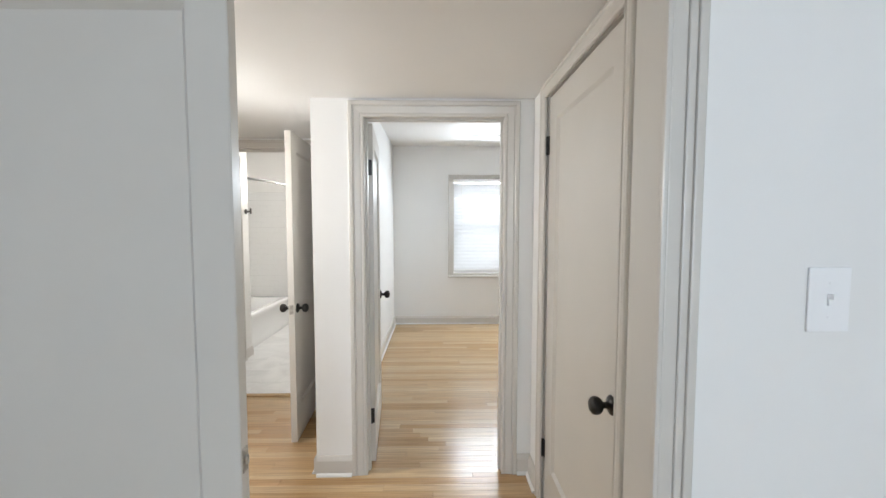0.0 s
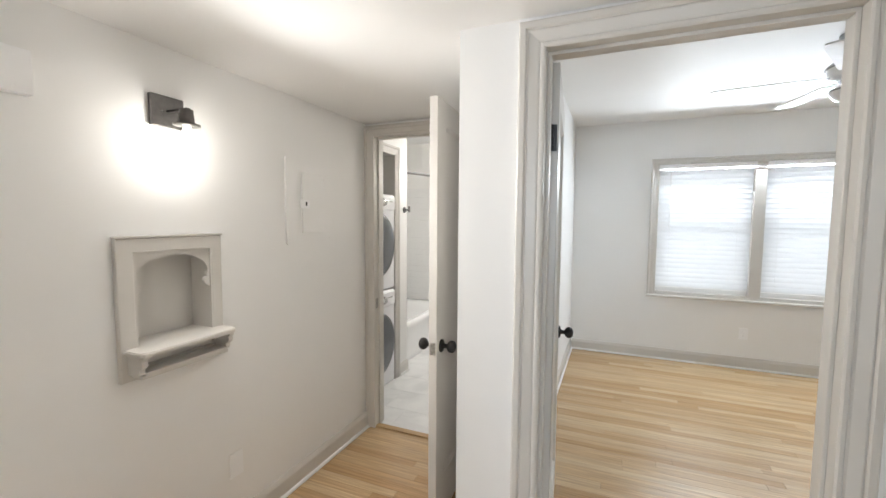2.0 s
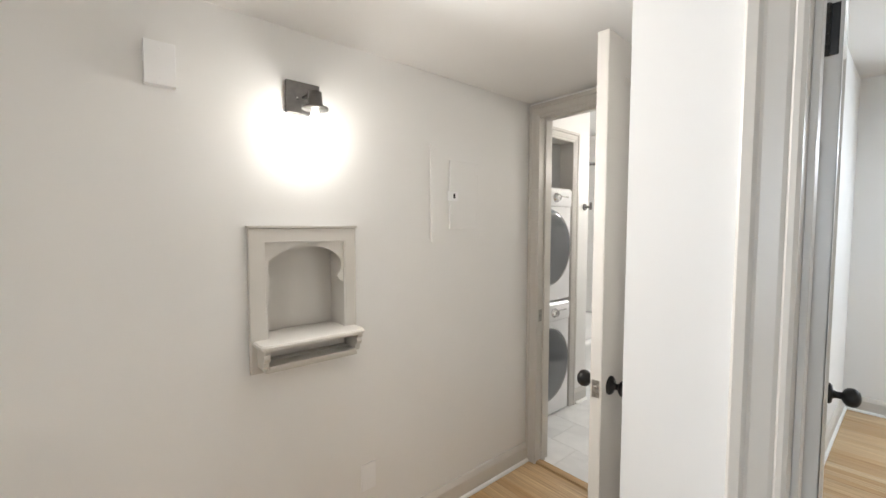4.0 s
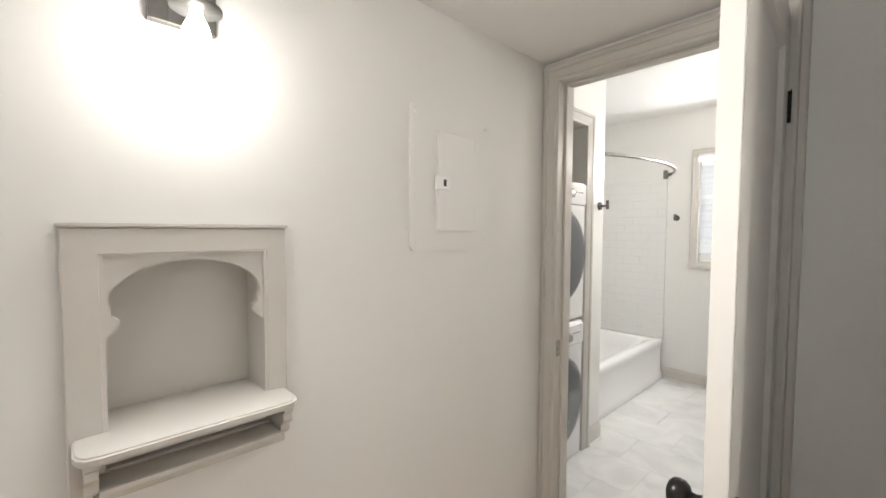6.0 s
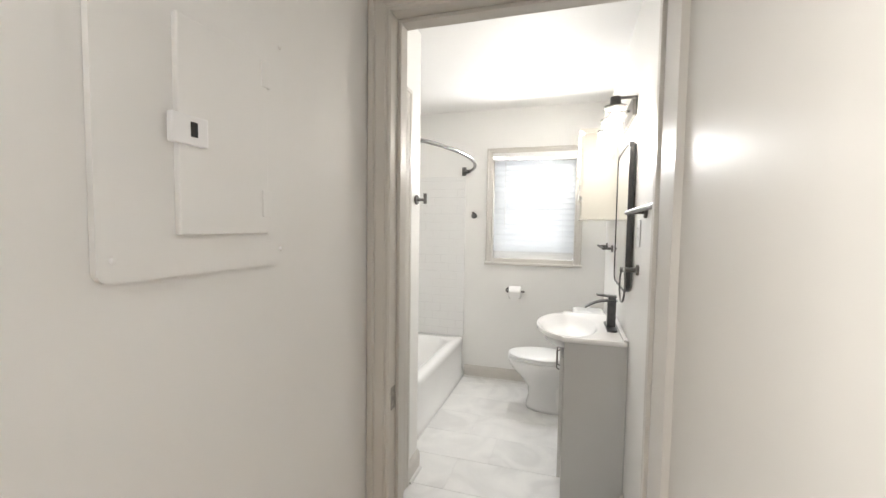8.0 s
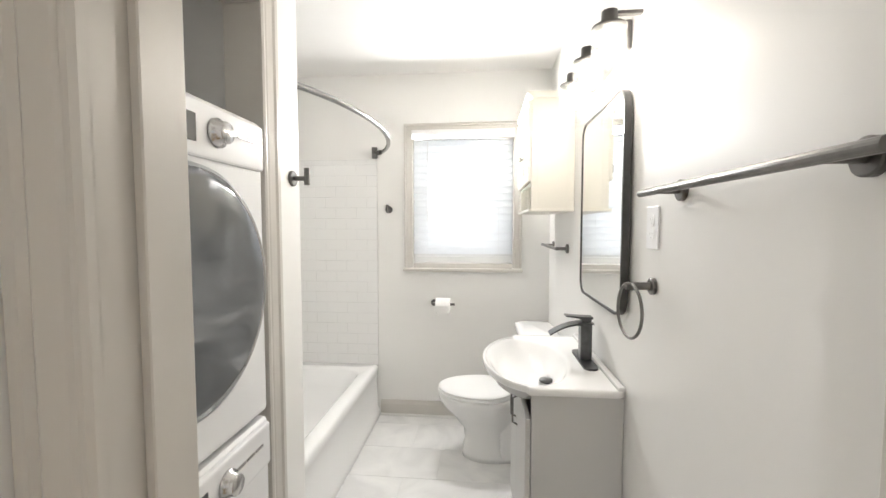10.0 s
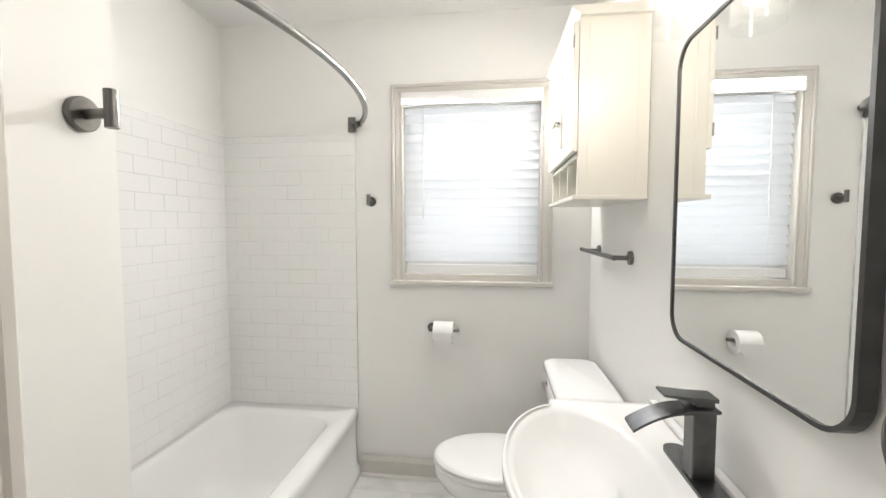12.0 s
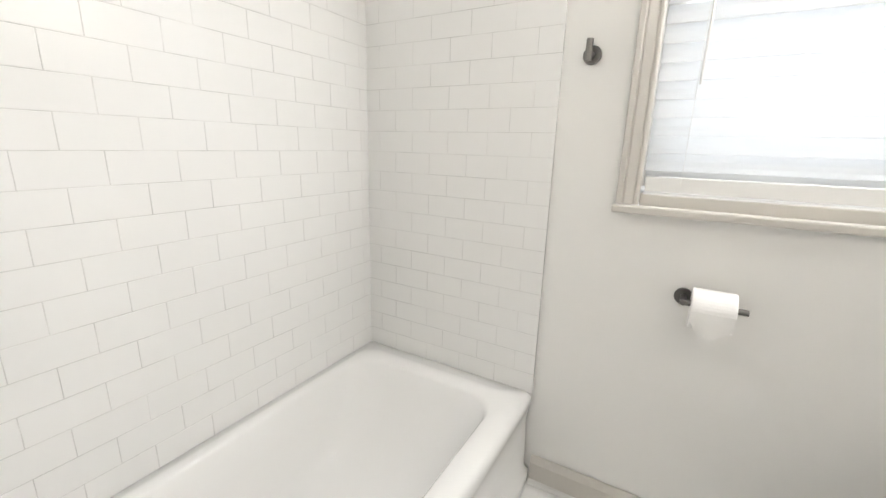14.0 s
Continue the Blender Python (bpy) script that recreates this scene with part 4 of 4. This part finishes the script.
def toilet():
    t = thing("toilet", "white ceramic toilet with its lid down", "toilet")
    cy = 6.163
    def egg(cx, rx_f, rx_b, ry, z, n=48):
        out = []
        for k in range(n):
            a = 2 * math.pi * k / n
            c, s = math.cos(a), math.sin(a)
            out.append((cx - (rx_f if c > 0 else rx_b) * c, cy + ry * s, z))
        return out
    bowl = [egg(0.45, 0.17, 0.20, 0.105, 0.0), egg(0.45, 0.17, 0.20, 0.105, 0.03), egg(0.45, 0.155, 0.19, 0.092, 0.10), egg(0.45, 0.160, 0.18, 0.095, 0.17), egg(0.43, 0.20, 0.20, 0.13, 0.245),
            egg(0.41, 0.245, 0.21, 0.170, 0.31), egg(0.40, 0.262, 0.22, 0.183, 0.355), egg(0.40, 0.264, 0.22, 0.184, 0.383), egg(0.40, 0.255, 0.215, 0.176, 0.388)]
    part("bowl", loft(bowl, True, True), CERAMIC, t, "", True)
    part("pedestal", boxes((0.50, 0.76, cy - 0.10, cy + 0.10, 0.001, 0.30), bevel=0.03, seg=4), CERAMIC, t, "", True)
    part("seat", loft([egg(0.40, 0.262, 0.20, 0.183, 0.390), egg(0.40, 0.268, 0.20, 0.187, 0.397), egg(0.40, 0.268, 0.20, 0.187, 0.404), egg(0.40, 0.262, 0.20, 0.183, 0.409)], True, True), WHITE, t, "", True)
    part("lid", loft([egg(0.40, 0.260, 0.20, 0.181, 0.412), egg(0.40, 0.266, 0.205, 0.186, 0.417), egg(0.40, 0.264, 0.204, 0.184, 0.424), egg(0.40, 0.245, 0.19, 0.165, 0.430), egg(0.40, 0.15, 0.12, 0.09, 0.433)], True, True), WHITE, t, "closed white toilet lid", True)
    tank = [[(a, b, z) for a, b in rounded(0.632 - k, 0.826, cy - 0.200 - k, cy + 0.200 + k, 0.035, 6)] for z, k in ((0.37, 0.0), (0.39, 0.004), (0.60, 0.012), (0.735, 0.016))]
    part("tank", loft(tank, True, True), CERAMIC, t, "", True)
    lid = [[(a, b, z) for a, b in rounded(0.605 + k, 0.838 - k, cy - 0.230 + k, cy + 0.230 - k, 0.045, 6)] for z, k in ((0.736, 0.004), (0.740, 0.0), (0.762, 0.0), (0.771, 0.006), (0.776, 0.020))]
    part("tank_lid", loft(lid, True, True), CERAMIC, t, "white ceramic tank lid", True)
    lever = part("flush_lever", shift(lathe([(0, 0), (0.013, 0), (0.013, -0.006), (0.007, -0.008), (0.007, -0.020), (0, -0.020)], 18, "x"), pose(0.618, cy + 0.150, 0.68)), CHROME, t, "chrome flush lever")
    part("lever_arm", boxes((0.594, 0.602, cy + 0.085, cy + 0.158, 0.673, 0.687), bevel=0.003), CHROME, lever)
    part("supply_line", tube([(0.70, 5.985, 0.37), (0.70, 5.975, 0.30), (0.72, 5.95, 0.24), (0.78, 5.945, 0.21), (0.857, 5.945, 0.20)], 0.006, 10), STEEL, t, "braided steel supply line", True)
    for d in (-0.075, 0.075):
        part("seat_hinge", boxes((0.595, 0.618, cy + d - 0.015, cy + d + 0.015, 0.39, 0.425), bevel=0.005), WHITE, t)
    return t


toilet()


def vanity():
    v = thing("vanity_cabinet", "pale grey vanity cabinet standing under the basin", "vanity")
    x0, x1, y0, y1 = 0.562, E_X - 0.003, 5.088, 5.742
    for a in (y0, y1 - 0.016):
        part("side_panel", boxes((x0, x1, a, a + 0.016, 0.0, 0.826)), VANITY, v)
    part("back_panel", boxes((x1 - 0.012, x1, y0 + 0.016, y1 - 0.016, 0.0, 0.72)), VANITY, v)
    part("bottom_panel", boxes((x0, x1 - 0.012, y0 + 0.016, y1 - 0.016, 0.09, 0.106)), VANITY, v)
    part("toe_kick", boxes((x0 + 0.03, x0 + 0.046, y0 + 0.016, y1 - 0.016, 0.0, 0.09)), VANITY, v)
    for a, b in ((y0 + 0.002, (y0 + y1) / 2 - 0.0015), ((y0 + y1) / 2 + 0.0015, y1 - 0.002)):
        d = part("cabinet_door", boxes((x0 - 0.020, x0 - 0.002, a, b, 0.11, 0.742), bevel=0.002), VANITY, v)
        hy = b - 0.035 if a < 5.2 else a + 0.035
        part("handle", tube([(x0 - 0.020, hy, 0.58), (x0 - 0.040, hy, 0.59), (x0 - 0.040, hy, 0.69), (x0 - 0.020, hy, 0.70)], 0.004, 10), GUN, d, "slim gunmetal handle", True)
    b = thing("vanity_basin", "white ceramic bow-front basin on the vanity", "basin")
    cx, cy = 0.62, 5.407
    def inside(x, y):
        if x > E_X - 0.002:
            return False
        return (x >= 0.545 and 5.075 <= y <= 5.752) or ((x - 0.60) / 0.2) ** 2 + ((y - cy) / 0.322) ** 2 <= 1
    out = []
    N = 128
    for k in range(N):
        a = 2 * math.pi * k / N
        lo, hi = 0.0, 0.6
        for _ in range(30):
            m = (lo + hi) / 2
            if inside(cx + m * math.cos(a), cy + m * math.sin(a)):
                lo = m
            else:
                hi = m
        out.append((lo * math.cos(a), lo * math.sin(a)))
    bx = cx - 0.040
    def ell(rx, ry, z, ox=0.0):
        return [(bx + ox + rx * math.cos(2 * math.pi * k / N), cy + ry * math.sin(2 * math.pi * k / N), z) for k in range(N)]
    def sl(f, z):
        return [(cx + f * px_, cy + f * py_, z) for px_, py_ in out]
    top = 0.852
    loops = [ell(0.10, 0.17, 0.745), ell(0.135, 0.235, 0.775), sl(0.90, 0.818), sl(0.985, 0.826), sl(1.0, 0.831), sl(1.0, top - 0.004), sl(0.992, top), sl(0.955, top - 0.0005), ell(0.170, 0.302, top - 0.0015), ell(0.160, 0.290, top - 0.005), ell(0.150, 0.275, top - 0.014), ell(0.128, 0.240, 0.800, 0.004),
             ell(0.095, 0.175, 0.768, 0.01), ell(0.045, 0.08, 0.752, 0.045), ell(0.022, 0.022, 0.750, 0.075)]
    part("basin", loft(loops, True, True), CERAMIC, b, "", True)
    part("back_ledge", boxes((E_X - 0.026, E_X - 0.003, 5.077, 5.750, top - 0.001, top + 0.014), bevel=0.005), CERAMIC, b)
    part("drain", shift(lathe([(0, 0.016), (0.022, 0.015), (0.029, 0.011), (0.030, 0.006), (0.022, 0.004), (0.022, 0.0), (0, 0.0)], 32), pose(bx + 0.078, cy - 0.008, 0.752)), FAUCET, b, "dark bronze pop-up drain", True)
    f = thing("basin_faucet", "dark bronze waterfall faucet on the basin", "faucet")
    fx, fy = 0.804, 5.388
    part("base_plate", prism([(fx + q * 1.0, fy + p) for p, q in rounded(-0.125, 0.125, -0.027, 0.027, 0.026, 6)], top - 0.002, top + 0.007, "z"), FAUCET, f)
    part("column", boxes((fx - 0.020, fx + 0.024, fy - 0.022, fy + 0.022, top + 0.006, top + 0.148), bevel=0.003), FAUCET, f)
    part("deck", boxes((fx - 0.032, fx + 0.030, fy - 0.027, fy + 0.027, top + 0.148, top + 0.155), bevel=0.002), FAUCET, f)
    bm = bmesh.new()
    rows = []
    for k in range(13):
        s = k / 12
        x = fx - 0.02 - 0.118 * s
        z = top + 0.152 - 0.044 * s * s
        rows.append([bm.verts.new((x, fy + w, z + dz)) for w, dz in ((-0.029, 0), (0.029, 0), (0.029, -0.006), (-0.029, -0.006))])
    for p, q in zip(rows, rows[1:]):
        for i in range(4):
            bm.faces.new([p[i], p[(i + 1) % 4], q[(i + 1) % 4], q[i]])
    bm.faces.new(rows[0]), bm.faces.new(rows[-1][::-1])
    part("spout", bm, FAUCET, f, "flat curved waterfall spout")
    h = part("handle_hub", boxes((fx - 0.016, fx + 0.022, fy - 0.019, fy + 0.019, top + 0.155, top + 0.172), bevel=0.004), FAUCET, f)
    part("lever", prism([(fx + 0.026, top + 0.178), (fx + 0.026, top + 0.170), (fx - 0.02, top + 0.171), (fx - 0.078, top + 0.178), (fx - 0.078, top + 0.183), (fx - 0.02, top + 0.179)], fy - 0.023, fy + 0.023, "y"), FAUCET, h)
    return v


vanity()


def mirror():
    m = thing("wall_mirror", "tall mirror with a rounded dark metal frame above the basin", "mirror")
    y0, y1, z0, z1, r = 5.060, 5.615, 1.095, 1.824, 0.065
    bm = bmesh.new()
    loops = []
    for (k, x) in ((0, E_X - 0.003), (0, E_X - 0.027), (0.008, E_X - 0.027), (0.008, E_X - 0.021)):
        loops.append([bm.verts.new((x, a, b)) for a, b in rounded(y0 + k, y1 - k, z0 + k, z1 - k, r - k, 8)])
    for p, q in zip(loops, loops[1:]):
        n = len(p)
        for i in range(n):
            bm.faces.new([p[i], p[(i + 1) % n], q[(i + 1) % n], q[i]])
    # it hangs a little askew, its edge by the door further off the wall
    askew = pose(E_X - 0.019, (y0 + y1) / 2, 0, 0, 0, -0.3) @ pose(0.015 - E_X, -(y0 + y1) / 2, 0)
    part("frame", shift(bm, askew), FRAME, m)
    glass = prism(rounded(y0 + 0.007, y1 - 0.007, z0 + 0.007, z1 - 0.007, r - 0.007, 8), E_X - 0.0235, E_X - 0.020, "x")
    part("glass", shift(glass, askew), MIRROR, m, "mirror glass")
    return m


mirror()


def vanity_light():
    v = thing("vanity_light", "three-lamp vanity light with clear glass shades, lit", "wall lamp")
    part("back_plate", boxes((E_X - 0.022, E_X - 0.002, 5.10, 5.53, 1.945, 2.035), bevel=0.004), GUN, v)
    for y in LAMPS_Y:
        part("arm", boxes((LAMP_X, E_X - 0.02, y - 0.009, y + 0.009, 1.985, 1.995), bevel=0.002), GUN, v)
        part("cap", shift(lathe([(0, 0.048), (0.022, 0.048), (0.024, 0.014), (0.048, 0.006), (0.048, 0.0), (0, 0.0)], 32), pose(LAMP_X, y, 1.948)), GUN, v, "", True)
        g = part("shade", shift(lathe([(0.044, 0.0), (0.049, -0.004), (0.049, -0.160)], 40), pose(LAMP_X, y, 1.949)), SHADE_GLASS, v, "clear glass cylinder shade", True)
        g.visible_shadow = False
        b = part("bulb", shift(lathe([(0.011, 0.0), (0.013, -0.018), (0.026, -0.048), (0.029, -0.065), (0.022, -0.085), (0, -0.095)], 24), pose(LAMP_X, y, 1.946)), BULB, v, "glowing bulb", True)
        b.visible_shadow = False
    return v


vanity_light()


def wall_cabinet():
    c = thing("wall_cabinet", "cream painted wall cabinet with two doors and three open cubbies", "cabinet")
    x0, x1, y0, y1, z0, z1 = 0.645, E_X - 0.002, 5.876, 6.450, 1.476, 2.036
    t = 0.016
    for a in (y0, y1 - t):
        part("side_panel", boxes((x0, x1, a, a + t, z0, z1)), CREAM, c)
    part("back_panel", boxes((x1 - 0.008, x1, y0 + t, y1 - t, z0, z1)), CREAM, c)
    part("top_panel", boxes((x0, x1 - 0.008, y0 + t, y1 - t, z1 - t, z1)), CREAM, c)
    part("shelf", boxes((x0, x1 - 0.008, y0 + t, y1 - t, 1.600, 1.614)), CREAM, c)
    part("side_bead", boxes((x0 + 0.030, x0 + 0.034, y0 - 0.002, y0, z0 + 0.02, z1 - 0.02), (x1 - 0.036, x1 - 0.032, y0 - 0.002, y0, z0 + 0.02, z1 - 0.02)), CREAM, c)
    part("bottom_board", boxes((x0 - 0.016, x1, y0 - 0.008, y1 + 0.008, z0 - 0.014, z0), bevel=0.003), CREAM, c)
    part("cornice", prism([(x1, z1), (x0 - 0.002, z1), (x0 - 0.010, z1 + 0.010), (x0 - 0.026, z1 + 0.020), (x0 - 0.026, z1 + 0.030), (x1, z1 + 0.030)], y0 - 0.016, y1 + 0.012, "y"), CREAM, c)
    for k in (1, 2):
        y = y0 + t + k * (y1 - y0 - 2 * t) / 3
        part("divider", boxes((x0 + 0.002, x1 - 0.008, y - 0.006, y + 0.006, z0, 1.600)), CREAM, c)
    m = (y0 + y1) / 2
    for a, b, ky in ((y0 + 0.004, m - 0.0015, m - 0.025), (m + 0.0015, y1 - 0.004, m + 0.025)):
        leaf = frame_leaf(b - a, z1 - 0.008 - 1.618, 0.018, 0.045, 0.045, 0.045)
        d = part("cabinet_door", shift(leaf, pose(x0 - 0.0005, a, 1.618, 0, 0, 90)), CREAM, c)
        part("knob", shift(lathe([(0, 0), (0.006, 0), (0.005, -0.010), (0.013, -0.015), (0.014, -0.020), (0.010, -0.025), (0, -0.026)], 20, "x"), pose(x0 - 0.018, ky, 1.770)), CREAM, d, "small round white knob", True)
        hy = a if a < 6.0 else b
        for z in (1.675, 1.965):
            part("hinge", boxes((x0 - 0.020, x0 - 0.016, hy - 0.006, hy + 0.006, z - 0.02, z + 0.02), bevel=0.001, seg=1), CHROME, d)
    return c


wall_cabinet()

# ---------------------------------------------------------------- tiles (pieces)


def shared_box(name, lim, mat, bevel):
    me = bpy.data.meshes.new(name)
    b = boxes(lim, bevel=bevel, seg=1)
    b.to_mesh(me)
    b.free()
    me.materials.append(mat)
    return me


TW, TH, G = 0.1535, 0.0765, 0.0014
tile_west = structure("tile_wall_west", boxes((-1.1195, -1.1085, 5.110, BATH_N - 0.006, 0.36, 1.862)), GROUT, "grouted white subway tile wall beside the tub", "tiled wall")
tile_north = structure("tile_wall_north", boxes((-1.113, -0.357, BATH_N - 0.0115, BATH_N - 0.0005, 0.36, 1.862)), GROUT, "grouted white subway tile wall at the tub end", "tiled wall")
meshes = {}
rows = int((1.862 - 0.372) / TH) + 1
for r in range(rows):
    z = 0.372 + r * TH
    h = min(TH, 1.862 - z) - G
    for wall, length in (("w", BATH_N - 0.0065 - 5.110), ("n", 0.756)):
        s = -(TW / 2 if (r % 2) else 0.0) - (0.03 if wall == "w" else 0.0)
        while s < length - 0.01:
            a, b = max(s, 0), min(s + TW, length)
            s += TW
            if b - a < 0.015:
                continue
            key = (wall, round(b - a, 4), round(h, 4))
            if key not in meshes:
                w = b - a - G
                meshes[key] = shared_box("tile", (0, 0.006, 0, w, 0, h) if wall == "w" else (-w, 0, -0.006, 0, 0, h), TILE, 0.0007)
            ob = new("tile", meshes[key])
            if wall == "w":
                ob.parent = tile_west
                ob.matrix_world = pose(-1.1135, BATH_N - 0.0065 - b, z, 0, random.uniform(-0.12, 0.12), random.uniform(-0.15, 0.15))
            else:
                ob.parent = tile_north
                ob.matrix_world = pose(-0.357 - a, BATH_N - 0.0065, z, random.uniform(-0.12, 0.12), 0, random.uniform(-0.15, 0.15))
FT = {}
FW, FH = 0.305, 0.61
r, y = 0, 4.055
while y < BATH_N - 0.01:
    d = min(FW, BATH_N - y)
    x = -0.34 - (FH / 2 if r % 2 else 0.12)
    while x < E_X - 0.01:
        a, b = max(x, -0.34), min(x + FH, E_X)
        x += FH
        if b - a < 0.02:
            continue
        key = (round(b - a, 3), round(d, 3))
        if key not in FT:
            FT[key] = shared_box("floor_tile", (0.001, b - a - 0.001, 0.001, d - 0.001, -0.006, 0), MARBLE, 0.0012)
        ob = new("floor_tile", FT[key])
        ob.parent = bath_floor
        ob.location = (a, y, 0.0)
    y += FW
    r += 1

# ---------------------------------------------------------------- floors (pieces)


def lay_strips(x0, x1, y0, y1, seed):
    rnd = random.Random(seed)
    lengths = (0.55, 0.85, 1.2, 1.6, 2.1)
    y = y0
    while y < y1 - 0.01:
        x = x0
        while x < x1 - 0.02:
            want = lengths[rnd.randrange(5)]
            if x == x0:
                want *= rnd.uniform(0.4, 1)
            if x + want > x1 - 0.25:
                want = x1 - x
            yield x, y, want - 0.0008, min(0.057, y1 - y)
            x += want
        y += 0.057


def strip_parts(area, seed):
    me_cache = {}
    for x, y, w, d in lay_strips(*area, seed):
        key = (round(w, 4), round(d, 4))
        if key not in me_cache:
            me = bpy.data.meshes.new("plank")
            b = boxes((0, key[0], 0.0002, key[1] - 0.0002, -0.012, 0), bevel=0.0006, seg=1)
            b.to_mesh(me)
            b.free()
            me.materials.append(OAK)
            me_cache[key] = me
        ob = new("plank", me_cache[key])
        ob.location = (x, y, 0)
        ob.parent = floor


strip_parts((0.0, HALL_E, 1.65, 3.0), 3)
strip_parts((0.0, NOOK_X, 3.0, BATH_S), 4)
strip_parts((BED_X, 4.7, 3.0, BED_N), 5)
bm = boxes(*[(x, x + w, y, y + d - 0.0006, -0.012, 0) for x, y, w, d in lay_strips(-1.5, 4.0, -2.5, 1.65, 6)])
tagged(part("entry_planks", bm, OAK, floor), kind="stuff")
